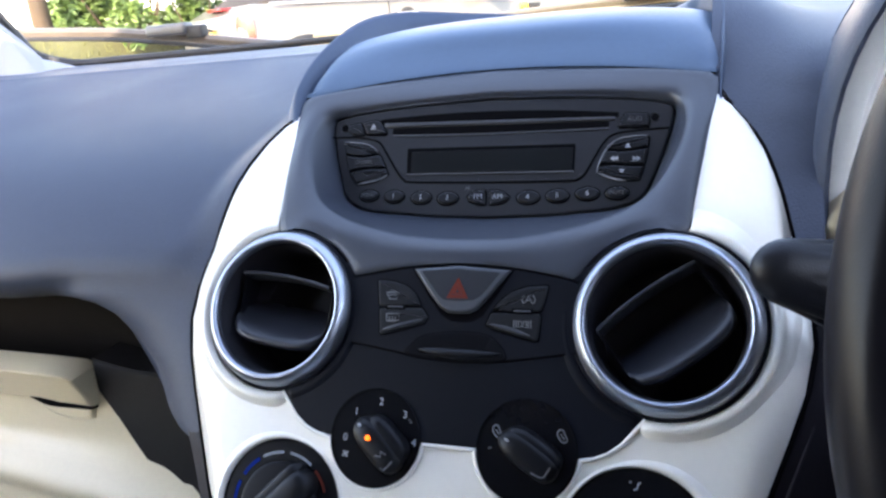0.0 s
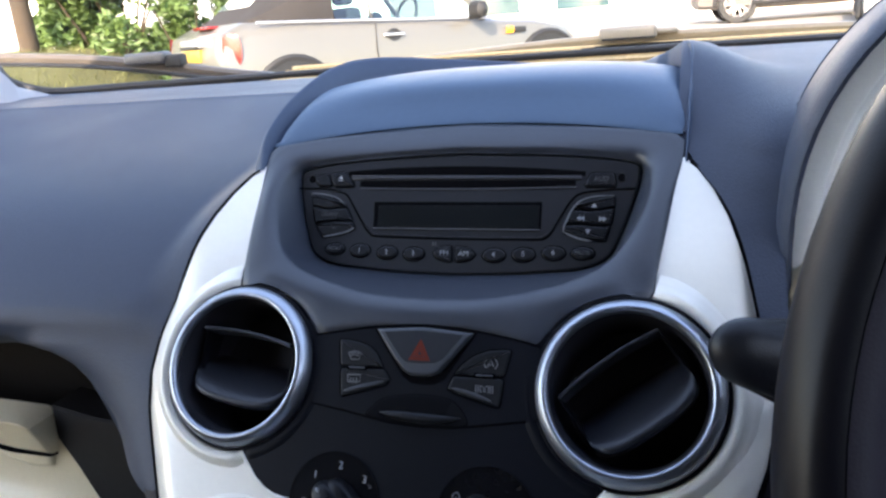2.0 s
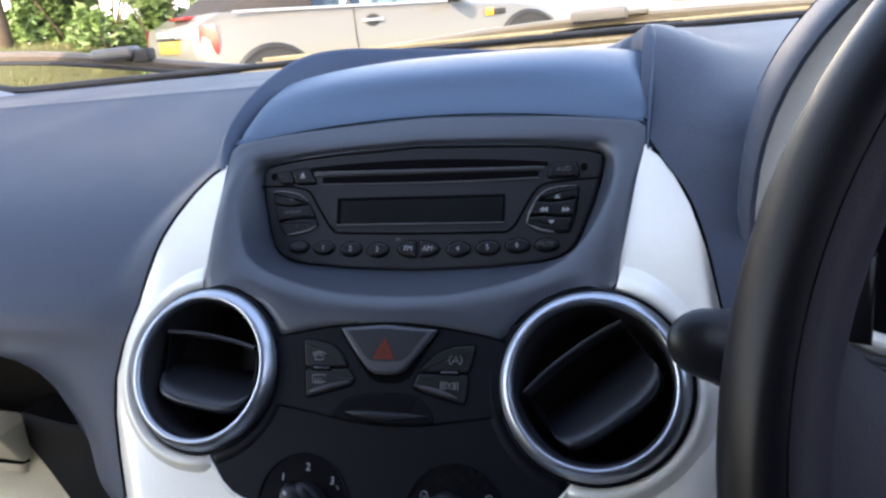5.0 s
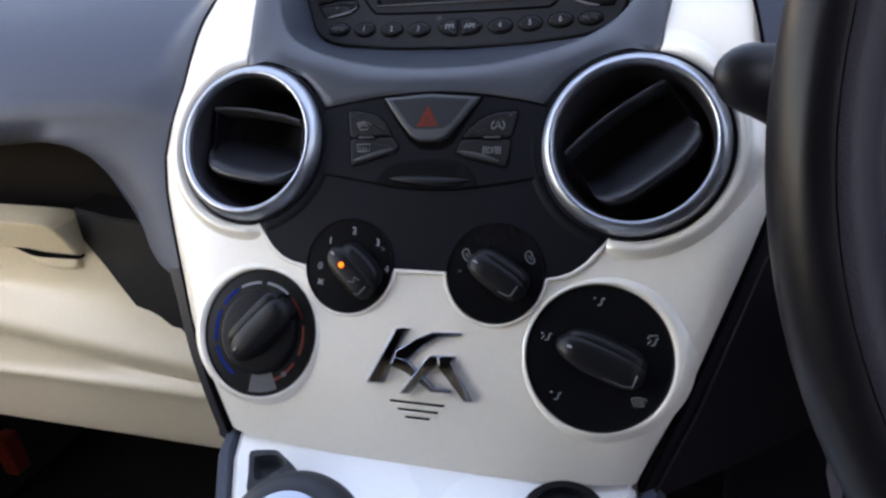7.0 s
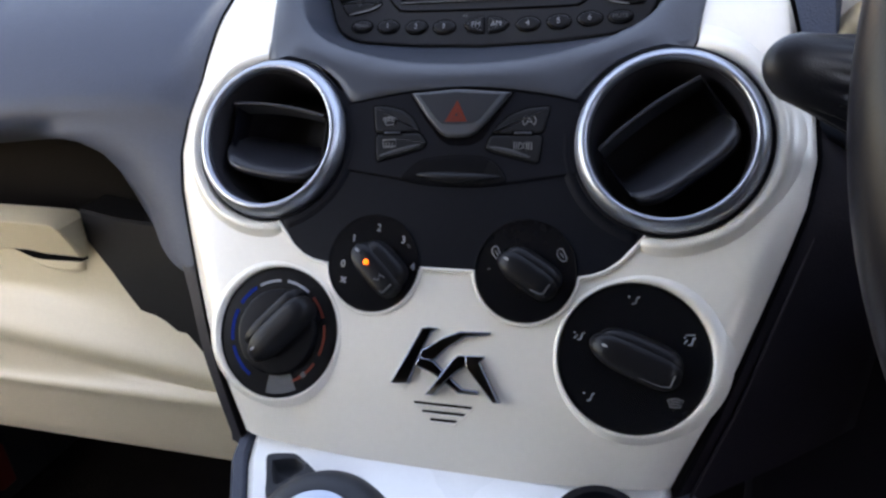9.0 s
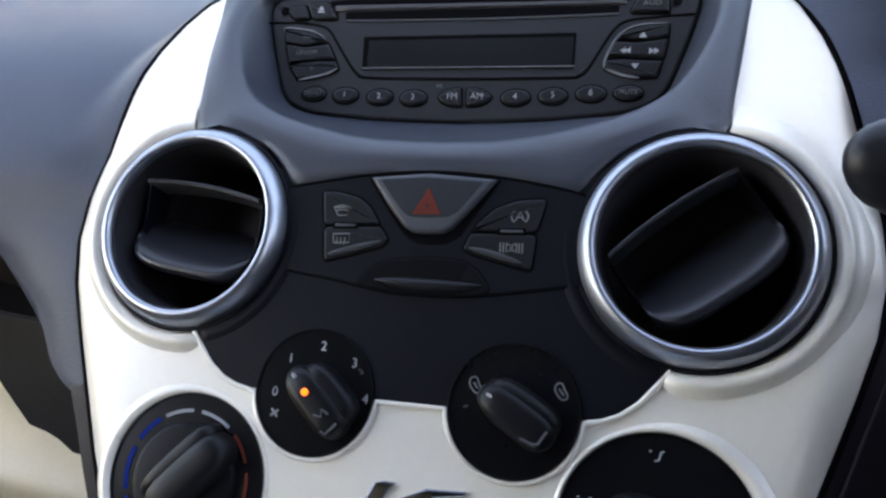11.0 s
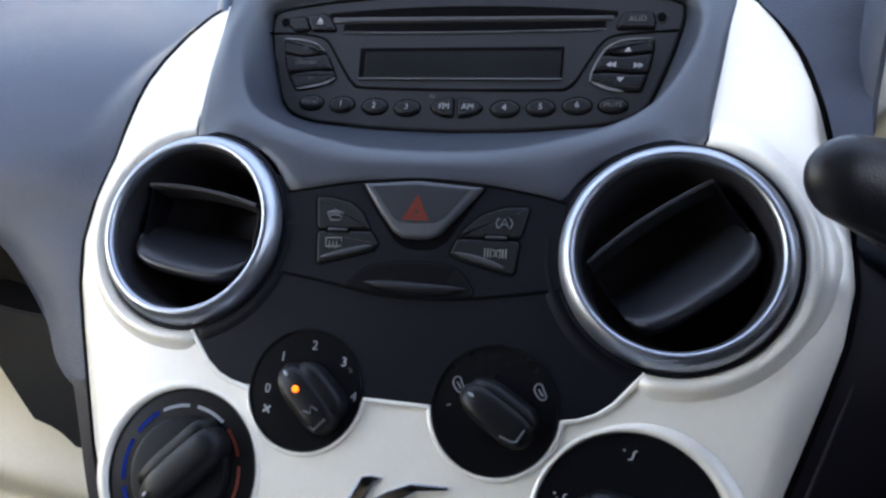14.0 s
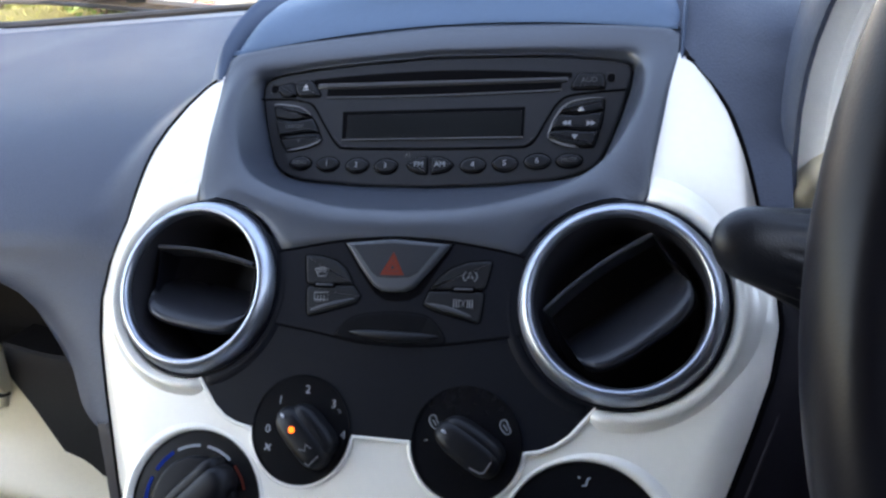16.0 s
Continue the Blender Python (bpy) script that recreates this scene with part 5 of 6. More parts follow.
part("lever_knob", loft([knob_ring(*r) for r in ((0.012, -0.025), (0.024, -0.014), (0.0293, -0.004), (0.03, 0.001), (0.0295, 0.006), (0.0275, 0.011), (0.0245, 0.0145), (0.021, 0.0165), (0.0186, 0.017))]), M_LEVER, lever, "black rounded knob", smooth=60)
part("knob_cap", loft([knob_ring(*r) for r in ((0.0186, 0.0155), (0.0184, 0.0168), (0.0176, 0.0174), (0.01, 0.0182), (0.0001, 0.0185))]), M_SATIN, lever, "satin grey cap")
socket = thing("accessory_socket", "round black socket cover on the gear console", "socket", (0.08, -0.1, 0.735))
bm = loft([[Vector((0.08 + r * math.cos(t), -0.102 + r * math.sin(t), z)) for t in (2 * math.pi * i / 36 for i in range(36))] for r, z in ((0.02, 0.73), (0.02, 0.744), (0.018, 0.749), (0.013, 0.75), (0.012, 0.747), (0.0001, 0.747))])
part("socket_cover", bm, M_PANEL, socket)
tag = tagged(part("red_tag", box((-0.735, 0.19, 0.35), (-0.712, 0.215, 0.41), 0.004), mat("red_plastic", (0.2, 0.025, 0.015), 0.5)), "small red plastic tag in the dark footwell", "tag")

# ---- body of the car round the camera ----
shell = thing("car_interior_shell", "unseen grey lined roof, pillars and doors of a small car, closed at the rear", "car body", (0, -0.5, 0.3), kind="structure")
part("roof_lining", box((-0.66, -1.7, 1.44), (0.66, -0.16, 1.47), 0.01), M_LINER, shell)
for s in (-1, 1):
    part("windscreen_pillar", tube([(s * 0.81, 0.42, 0.96), (s * 0.765, 0.15, 1.2), (s * 0.64, -0.16, 1.45)], 0.045, 10), M_LINER, shell)
    part("door_pillar", tube([(s * 0.72, -0.75, 0.9), (s * 0.62, -0.8, 1.45)], 0.05, 10), M_LINER, shell)
    part("rear_pillar", tube([(s * 0.7, -1.6, 0.9), (s * 0.6, -1.5, 1.45)], 0.09, 10), M_LINER, shell)
    # Unseen solid quarter, added to block light from behind.
    part("quarter_light_block", box((s * 0.69 - 0.03, -1.75, 0.9), (s * 0.69 + 0.03, -0.72, 1.46), 0.02), M_LINER, shell)
    part("door_panel", box((s * 0.78 - 0.03, -1.8, 0.3), (s * 0.78 + 0.03, 0.42 if s > 0 else -0.72, 0.93), 0.01), M_CREAM if s < 0 else M_SEAT, shell)
# Unseen low side; its height sets the light from the passenger door.
part("sill_light_block", box((-0.81, -0.72, 0.3), (-0.75, 0.42, 0.8), 0.01), M_SEAT, shell)
part("windscreen_header", tube([(-0.64, -0.16, 1.45), (0.64, -0.16, 1.45)], 0.03, 10), M_LINER, shell)
# Unseen rear without a window, closed to keep sun and sky out.
part("rear_light_block", box((-0.75, -1.85, 0.3), (0.75, -1.68, 1.46), 0.01), M_CREAM, shell)
part("floor_carpet", box((-0.76, -1.8, 0.26), (0.76, 0.45, 0.3)), M_CARPET, shell)
part("bulkhead", box((-0.76, 0.4, 0.28), (0.76, 0.46, 0.95)), M_CARPET, shell)
part("scuttle_panel", box((-0.75, 0.5, 0.85), (0.75, 0.64, 0.985), 0.01), mat("scuttle_plastic", (0.09, 0.07, 0.048), 0.45, vary=0.25, scale=30), shell)


def seat(x, M_CLOTH, label):
    s = thing("car_seat", label, "car seat", (x, -0.75, 0.35), "front seats")
    part("seat_cushion", box((x - 0.24, -0.9, 0.35), (x + 0.24, -0.42, 0.55), 0.05), M_CLOTH, s)
    part("backrest", box((x - 0.23, -1.08, 0.5), (x + 0.23, -0.92, 1.08), 0.05), M_CLOTH, s)
    part("headrest", box((x - 0.13, -1.08, 1.1), (x + 0.13, -0.98, 1.28), 0.04), M_CLOTH, s)


# Unseen seats; cream bounces light on the left, dark cuts it on the right.
seat(-0.36, M_CREAM, "unseen fabric front seat with headrest, cream to bounce light")
seat(0.36, M_SEAT, "unseen fabric front seat with headrest, dark grey to cut bounced light")

# ---- windscreen edge, wipers and scuttle ----
screen = thing("windscreen", "clear windscreen with black edge", "windscreen", (0, 0.5, 1.0), kind="structure")


def base_y(x):
    return 0.575 - 0.13 * (x / 0.78) ** 2


edge = [(-0.74, base_y(0.74) - 0.02, 1.075), (-0.735, base_y(0.735), 1.042), (-0.72, base_y(0.72), 1.02), (-0.69, base_y(0.69), 1.0075)] + [(x / 100, base_y(x / 100), 1.003 - 0.00001 * abs(x)) for x in range(-66, 67, 6)] + [(0.72, base_y(0.72), 1.0045), (0.77, base_y(0.77), 1.012), (0.795, base_y(0.795), 1.035)]
part("screen_seal", tube(smooth_line(edge, 3), lambda f: 0.0042 + 0.0045 * max(0, 1 - f / 0.3), 8), M_RUBBER, screen)
foot = [(-0.79, 0.3, 0.985), (-0.79, 0.42, 1.13), (-0.765, 0.44, 1.1), (-0.745, 0.445, 1.065), (-0.728, 0.452, 1.038), (-0.705, 0.455, 1.018), (-0.67, 0.46, 1.004), (-0.62, 0.46, 0.996), (-0.62, 0.38, 0.99)]
part("pillar_foot", loft([[Vector((x, y - 0.004, z)) for x, y, z in foot], [Vector((x, y + 0.008, z - 0.004)) for x, y, z in foot]], True, True, True), M_PILLAR, screen, "pale grey foot of the windscreen pillar")
rows = []
for i in range(13):
    x = -0.78 + 0.13 * i
    b = Vector((x, base_y(x) + 0.012, 0.99))
    t = Vector((x * 0.8, -0.16, 1.455))
    rows.append([b.lerp(t, f / 8) + Vector((0, 0, 0.06 * math.sin(math.pi * f / 8))) for f in range(9)])
pane = part("pane", loft(rows, False), M_GLASS, screen)
pane.visible_shadow = False


def wiper(points, clip_at, label, slim):
    w = thing("windscreen_wiper", label, "wiper", points[0], "wipers")
    pts = [Vector(p) for p in points]
    line = smooth_line(pts, 8)
    part("wiper_blade", tube(line, lambda f: 0.0125 - 0.004 * f if slim else 0.0085, 8, squash=(0.9, 0.75)), M_WIPER if slim else M_WIPER_SUNLIT, w)
    part("rubber_edge", tube([p + Vector((0, -0.012, -0.008)) for p in line], 0.0032 if slim else 0.0018, 6), M_RUBBER, w)
    c = Vector(clip_at)
    part("blade_clip", box(c - Vector((0.034, 0.012, 0.005)), c + Vector((0.034, 0.014, 0.011)), 0.005), M_CLIP if slim else M_CLIP_SUNLIT, w)
    part("clip_edge", tube([c + Vector((-0.03, -0.0122, -0.0035)), c + Vector((0.032, -0.0122, -0.0035))], 0.0012, 6), M_RUBBER, w)
    part("arm_joint", box(c + Vector((0.03, -0.006, -0.012 if slim else -0.001)), c + Vector((0.058, 0.012, 0.006)), 0.003), M_RUBBER if slim else M_CLIP_SUNLIT, w)


M_CLIP = mat("wiper_clip_plastic", (0.1, 0.095, 0.09), 0.4, vary=0.1)
# Lit copies for the driver's wiper: sunlight is put into these two colours.
M_CLIP_SUNLIT = mat("sunlit_clip_plastic", (0.3, 0.26, 0.2), 0.4, vary=0.1)
M_WIPER_SUNLIT = mat("sunlit_wiper_plastic", (0.3, 0.235, 0.15), 0.45, vary=0.2)
wiper([(-1.02, 0.63, 1.056), (-0.915, 0.63, 1.051), (-0.753, 0.63, 1.039), (-0.658, 0.63, 1.028), (-0.559, 0.63, 1.014), (-0.477, 0.63, 1.002), (-0.407, 0.63, 0.994)], (-0.625, 0.622, 1.031), "dusty grey-brown wiper resting on the windscreen", True)
wiper([(-0.32, 0.67, 0.996), (-0.16, 0.675, 1.006), (0.0, 0.675, 1.012), (0.16, 0.67, 1.011), (0.32, 0.66, 1.006), (0.5, 0.64, 1.0)], (0.04, 0.665, 1.016), "dusty grey-brown wiper resting on the windscreen", False)
scuttle = thing("scuttle_grille", "plastic grille strips below the wipers, coloured gold for sun glints", "scuttle", (0, 0.62, 0.98))
# The gold colour stands for sun glints on the grille strips.
M_STRIP = mat("glint_gold_trim", (0.55, 0.4, 0.2), 0.25, vary=0.3, scale=30)
for k in range(4):
    part("grille_strip", tube([(x / 100, base_y(x / 100) + 0.03 + 0.02 * k, 0.992 + 0.004 * k - 0.00003 * x) for x in range(-40, 61, 10)], 0.0035, 6), M_STRIP, scuttle)

# ---- outside: a sloping car park ----
GROUND = 0.1


def ground_z(x, y):
    f = min(1, max(0, (y - 7.5) / 7))
    side_slope = 0.1 * min(1.2, max(0, (-x - 1.8) / 2.2)) * min(1, max(0, (y - 2) / 2))
    b, c = min(1, max(0, (-x - 5.0) / 1.3)), min(1, max(0, (y - 2) / 2))
    bank = 0.85 * b * b * (3 - 2 * b) * c * c * (3 - 2 * c)
    return GROUND + side_slope + bank + 0.52 * f * f * (3 - 2 * f) * (1 - b)


M_ASPHALT = mat("asphalt", (0.24, 0.22, 0.19), 0.9, scale=3, vary=0.25, bump=0.4, bump_scale=60)
M_WALL = mat("white_render", (0.8, 0.78, 0.74), 0.8, scale=2, vary=0.06)
M_PALE = mat("pale_car_paint", (0.105, 0.1, 0.087), 0.3, coat=0.5, vary=0.03, scale=2)
M_SOFTTOP = mat("soft_top", (0.017, 0.014, 0.0125), 0.85, vary=0.15, scale=20)
M_GREYCAR = mat("grey_car_paint", (0.11, 0.1, 0.095), 0.25, coat=0.8, vary=0.05, scale=2)
M_SILVER = mat("silver_car_paint", (0.42, 0.42, 0.41), 0.25, coat=0.8, vary=0.05, scale=2)
M_CARGLASS = mat("car_window", (0.05, 0.09, 0.1), 0.08, vary=0.2, scale=6)
M_ALLOY = mat("alloy_wheel", (0.6, 0.6, 0.6), 0.35, metal=0.8)
M_TAIL = mat("tail_lamp", (0.2, 0.006, 0.004), 0.25, coat=0.2)
M_AMBER = mat("amber_lens", (0.9, 0.35, 0.02), 0.2, coat=0.8)
M_YELLOW = mat("yellow_plate", (0.3, 0.2, 0.035), 0.4)
M_BARK = mat("bark", (0.05, 0.034, 0.02), 0.9, scale=9, vary=0.75, bump=0.6, bump_scale=60)
M_LEAF = mat("leaf", (0.08, 0.135, 0.035), 0.55, scale=5, vary=0.5)
M_GRASS = mat("grass_blade", (0.12, 0.13, 0.04), 0.7, scale=6, vary=0.4)

xs = [-400, -120, -60, -40, -30, -20, -14, -10, -8] + [-7 + 0.25 * i for i in range(13)] + list(range(-3, 42, 4)) + [60, 120, 400]
ys = [-400, -100, -30, -10, 0, 2, 2.5, 3, 3.5, 4, 5, 6] + [7 + 0.5 * i for i in range(18)] + [18, 24, 40, 80, 200, 600]
bm = loft([[Vector((x, y, ground_z(x, y))) for x in xs] for y in ys], False)
tagged(part("ground", bm, M_ASPHALT), "sunlit grey asphalt car park", "ground", kind="structure")
M_TURF = mat("dry_turf", (0.1, 0.095, 0.035), 0.95, scale=5, vary=0.35, bump=0.8, bump_scale=90)
verge = loft([[Vector((x, y, ground_z(x, y) + 0.012)) for x in [-14, -11, -9] + [-8 + 0.2 * i for i in range(15)]] for y in [2.2 + 0.3 * i for i in range(38)]], False)
tagged(part("verge", verge, M_TURF), "raised bank of dry yellow-green turf", "verge", kind="structure")


def placed(bm, m):
    bmesh.ops.transform(bm, matrix=m, verts=bm.verts)
    return bm


def road_wheel(parent, m, x, y, r, out):
    """A tyre with an alloy rim of ten spokes."""
    n = 36
    def R(rad, o, a):
        return Vector((x + rad * math.cos(a), y + out * o, r + rad * math.sin(a)))
    angles = [2 * math.pi * i / n for i in range(n)]
    t = part("tyre", placed(loft([[R(k, o, a) for a in angles] for k, o in ((r * 0.7, -0.18), (r, -0.17), (r, -0.02), (r * 0.95, 0.0), (r * 0.72, 0.0), (r * 0.68, -0.02))]), m), M_RUBBER, parent)
    rim = loft([[R(k, o, a) for a in angles] for k, o in ((r * 0.69, -0.015), (r * 0.66, -0.008), (r * 0.62, -0.03), (r * 0.6, -0.1))])
    for i in range(10):
        a = 2 * math.pi * i / 10
        loft([[R(k, o, a + d / k * r * 0.4) for d, o in ((-0.1, -0.06), (-0.09, -0.02), (0.09, -0.02), (0.1, -0.06))] for k in (r * 0.12, r * 0.62)], True, True, True, rim)
    part("rim", placed(rim, m), M_ALLOY, t)


def car_body(parent, m, length, width, rows, material, name="body"):
    """A lofted body: rows of (x, low, shoulder height, half width, top height, half width at the top)."""
    rings = []
    for x, lo, sh, hw, tp, tw in rows:
        half = [(hw * 0.9, lo), (hw * 0.99, lo + 0.06), (hw, lo + (sh - lo) * 0.5), (hw * 0.985, sh - 0.04), (hw * 0.96, sh), (tw, tp - 0.01), (tw * 0.8, tp)]
        rings.append([Vector((x, -y, z)) for y, z in half] + [Vector((x, y, z)) for y, z in half[::-1]])
    return part(name, placed(loft(rings, True, True, True), m), material, parent, smooth=45)


def small_convertible():
    m = Matrix.Translation((-4.057, 5.478, 0.192)) @ Matrix.Rotation(radians(52.16), 4, "Z") @ Matrix.Rotation(radians(1.57), 4, "Y")
    c = thing("convertible_car", "pale beige small convertible with dark brown soft top", "car", m.translation)
    car_body(c, m, 3.7, 1.68, [(0.0, 0.32, 0.62, 0.74, 0.66, 0.6), (0.04, 0.28, 0.8, 0.8, 0.9, 0.66), (0.22, 0.26, 0.9, 0.83, 0.985, 0.7), (0.7, 0.22, 0.92, 0.84, 0.99, 0.74), (1.6, 0.2, 0.915, 0.84, 0.965, 0.76), (2.35, 0.2, 0.9, 0.84, 0.955, 0.76), (2.6, 0.22, 0.885, 0.83, 0.95, 0.7), (3.2, 0.24, 0.87, 0.82, 0.925, 0.62), (3.6, 0.27, 0.82, 0.77, 0.87, 0.52), (3.78, 0.3, 0.72, 0.7, 0.76, 0.48), (3.84, 0.36, 0.6, 0.62, 0.64, 0.45)], M_PALE)
    top = [(0.26, 0.98, 0.62, 0.99, 0.6), (0.42, 0.98, 0.7, 1.12, 0.58), (0.7, 0.98, 0.74, 1.35, 0.56), (0.85, 0.98, 0.75, 1.4, 0.56), (1.0, 0.98, 0.75, 1.42, 0.57)]
    part("soft_top", placed(loft([[Vector((x, s * y, z)) for s, y, z in ((-1, hw, lo), (-1, hw * 0.97, lo + (tp - lo) * 0.5), (-1, tw, tp - 0.04), (-1, tw * 0.7, tp), (1, tw * 0.7, tp), (1, tw, tp - 0.04), (1, hw * 0.97, lo + (tp - lo) * 0.5), (1, hw, lo))] for x, lo, hw, tp, tw in top], True, True, True), m), M_SOFTTOP, c, "dark brown fabric soft top")
    part("soft_top_roof", placed(box((0.95, -0.57, 1.385), (2.1, 0.57, 1.425), 0.015), m), M_SOFTTOP, c)
    part("rear_window", placed(loft([[Vector((0.42, -0.4, 1.105)), Vector((0.42, 0.4, 1.105))], [Vector((0.63, -0.4, 1.285)), Vector((0.63, 0.4, 1.285))]], False), m @ Matrix.Translation((-0.012, 0, 0.012))), M_CARGLASS, c)
    glassy = glass("side_glass", (0.62, 0.82, 0.85), mirror=0.12)
    for s in (-1, 1):
        part("side_window", placed(loft([[Vector((1.0, s * 0.77, 0.965)), Vector((1.02, s * 0.6, 1.38))], [Vector((1.32, s * 0.77, 0.96)), Vector((1.34, s * 0.6, 1.39))]], False), m), glassy, c)
        part("side_window", placed(loft([[Vector((1.37, s * 0.77, 0.96)), Vector((1.39, s * 0.6, 1.39))], [Vector((2.5, s * 0.76, 0.95)), Vector((2.1, s * 0.6, 1.39))]], False), m), glassy, c)
        part("belt_trim", placed(tube([(0.3, s * 0.79, 0.975), (1.0, s * 0.812, 0.963), (1.8, s * 0.815, 0.946), (2.6, s * 0.8, 0.93)], 0.011, 6), m), M_ALLOY, c)
        part("window_pillar", placed(tube([(1.345, s * 0.772, 0.95), (1.365, s * 0.6, 1.39)], 0.012, 6), m), M_RUBBER, c)
        part("screen_pillar", placed(tube([(2.58, s * 0.74, 0.93), (2.1, s * 0.59, 1.41)], 0.03, 8), m), M_PALE, c)
        part("door_seam", placed(tube([(1.35, s * 0.82, 0.94), (1.34, s * 0.843, 0.7), (1.38, s * 0.838, 0.35)], 0.006, 6), m), M_RUBBER, c)
        h = part("door_handle", placed(box((1.42, s * 0.842 - 0.02, 0.815), (1.62, s * 0.842 + 0.02, 0.84), 0.01), m), M_ALLOY, c)
        part("handle_cup", placed(loft([[Vector((1.52 + r * 0.07 * math.cos(t), s * (0.8415 - 0.004 * (1 - r)), 0.828 + r * 0.05 * math.sin(t))) for t in (2 * math.pi * i / 20 for i in range(20))] for r in (1, 0.01)]), m), M_RUBBER, h)
        part("door_mirror", placed(loft([[Vector((2.34 + 0.07 * k * math.cos(t), s * (0.88 + o), 1.0 + 0.085 * k * math.sin(t))) for t in (2 * math.pi * i / 20 for i in range(20))] for k, o in ((0.3, 0.0), (0.9, 0.01), (1, 0.06), (0.85, 0.15), (0.3, 0.18))], True, True, True), m), M_RUBBER, c)
        part("mirror_foot", placed(tube([(2.37, s * 0.79, 0.94), (2.34, s * 0.9, 0.96)], 0.025, 8), m), M_RUBBER, c)
        part("side_repeater", placed(box((2.76, s * 0.834 - 0.012, 0.775), (2.85, s * 0.834 + 0.012, 0.845), 0.012), m), M_AMBER, c, "amber side indicator")
        part("side_grille", placed(box((2.86, s * 0.832 - 0.01, 0.785), (3.0, s * 0.832 + 0.01, 0.835), 0.008), m), M_RUBBER, c)
        part("tail_lamp", placed(loft([[Vector((0.03 + 0.09 * j + 0.02, s * (0.76 + 0.055 * j - 0.0), 0.78 + 0.12 * math.sin(t))) + Vector((0.045 * math.cos(t) * 0.6, s * 0.03 * math.cos(t), 0)) for t in (2 * math.pi * i / 20 for i in range(20))] for j in (0.0, 0.5, 0.75)], True, True, True), m), M_TAIL, c, "red tail lamp")
        for x, g in ((0.57, 0.035), (3.3, 0.09)):
            part("wheel_arch", placed(tube([(x + (0.34 + g) * math.cos(t), s * 0.822, 0.3 + (0.34 + 1.5 * g) * math.sin(t)) for t in (math.pi * i / 14 for i in range(15))], 0.035, 8), m), M_RUBBER, c)
            part("arch_liner", placed(loft([[Vector((x + (0.345 + g) * r * math.cos(t), s * (0.8475 - 0.002 * (1 - r)), 0.31 + (0.345 + 1.5 * g) * r * math.sin(t))) for t in (math.pi * i / 16 for i in range(17))] for r in (1, 0.01)], False), m), M_RUBBER, c)
            road_wheel(c, m, x, s * 0.855, 0.3, s)
        seat_m = m @ Matrix.Translation((1.3, s * 0.34, 0.0))
        part("seat_back", placed(box((-0.08, -0.22, 0.5), (0.08, 0.22, 1.08), 0.05), seat_m), M_SEAT, c)
        part("headrest", placed(box((-0.06, -0.12, 1.1), (0.06, 0.12, 1.27), 0.045), seat_m), M_SEAT, c)
    part("steering_wheel_rim", placed(tube([Vector((1.95 + 0.06 * math.sin(t), -0.34 + 0.18 * math.cos(t), 0.98 + 0.17 * math.sin(t))) for t in (2 * math.pi * i / 24 for i in range(24))], 0.014, 8, closed=True), m), M_RUBBER, c)
    part("number_plate", placed(box((-0.015, -0.24, 0.69), (0.05, 0.24, 0.795), 0.005), m), M_YELLOW, c, "yellow rear number plate")
    part("plate_lamp_bar", placed(box((-0.02, -0.26, 0.805), (0.06, 0.26, 0.875), 0.02), m), M_ALLOY, c)
    # Black strip put in for the shadow under the lamp bar.
    part("bar_shadow", placed(box((-0.026, -0.25, 0.8), (0.03, 0.25, 0.822), 0.005), m), M_RUBBER, c)
    part("brake_lamp", placed(box((0.1, -0.2, 0.955), (0.2, 0.2, 0.98), 0.008), m), M_TAIL, c)
    return c


small_convertible()


def parked_car(name, label, m, paint, wheels):
    c = thing(name, label, "car", m.translation)
    car_body(c, m, 4.2, 1.76, [(0.0, 0.35, 0.6, 0.7, 0.66, 0.6), (0.1, 0.25, 0.78, 0.82, 0.84, 0.7), (0.7, 0.22, 0.88, 0.87, 0.95, 0.76), (2.0, 0.2, 0.9, 0.88, 0.97, 0.8), (3.4, 0.22, 0.92, 0.87, 0.98, 0.76), (4.0, 0.26, 0.86, 0.82, 0.94, 0.7), (4.15, 0.36, 0.6, 0.72, 0.66, 0.6)], paint)
    car_body(c, m, 4.2, 1.7, [(0.9, 0.93, 0.95, 0.7, 0.96, 0.66), (1.6, 0.93, 1.2, 0.72, 1.4, 0.6), (2.2, 0.93, 1.25, 0.72, 1.47, 0.6), (3.2, 0.93, 1.25, 0.72, 1.45, 0.58), (3.95, 0.93, 0.98, 0.68, 1.0, 0.6)], M_CARGLASS, "glasshouse")
    for s in (-1, 1):
        part("sill_trim", placed(tube([(0.95, s * 0.875, 0.3), (3.1, s * 0.875, 0.3)], 0.03, 6), m), M_RUBBER, c)
        for x in wheels:
            part("wheel_arch", placed(tube([(x + 0.36 * math.cos(t), s * 0.86, 0.31 + 0.36 * math.sin(t)) for t in (math.pi * i / 14 for i in range(15))], 0.04, 8), m), M_RUBBER, c)
            road_wheel(c, m, x, s * 0.88, 0.31, s)
    return c


parked_car("grey_hatchback", "dark grey hatchback parked side-on, sunlit alloy wheels", Matrix.Translation((-0.2, 14.9, ground_z(0, 14.5))) @ Matrix.Rotation(radians(4), 4, "Z"), M_GREYCAR, (0.72, 3.25))
front = parked_car("silver_hatchback", "silver hatchback parked nose towards the camera", Matrix.Translation((2.75, 10.7, ground_z(0, 11.0))) @ Matrix.Rotation(radians(82), 4, "Z"), M_SILVER, (0.72, 3.25))
fm = Matrix.Translation((2.75, 10.7, ground_z(0, 11.0))) @ Matrix.Rotation(radians(82), 4, "Z")
part("number_plate", placed(box((-0.03, -0.26, 0.46), (0.06, 0.26, 0.57), 0.005), fm), M_RUBBER, front)
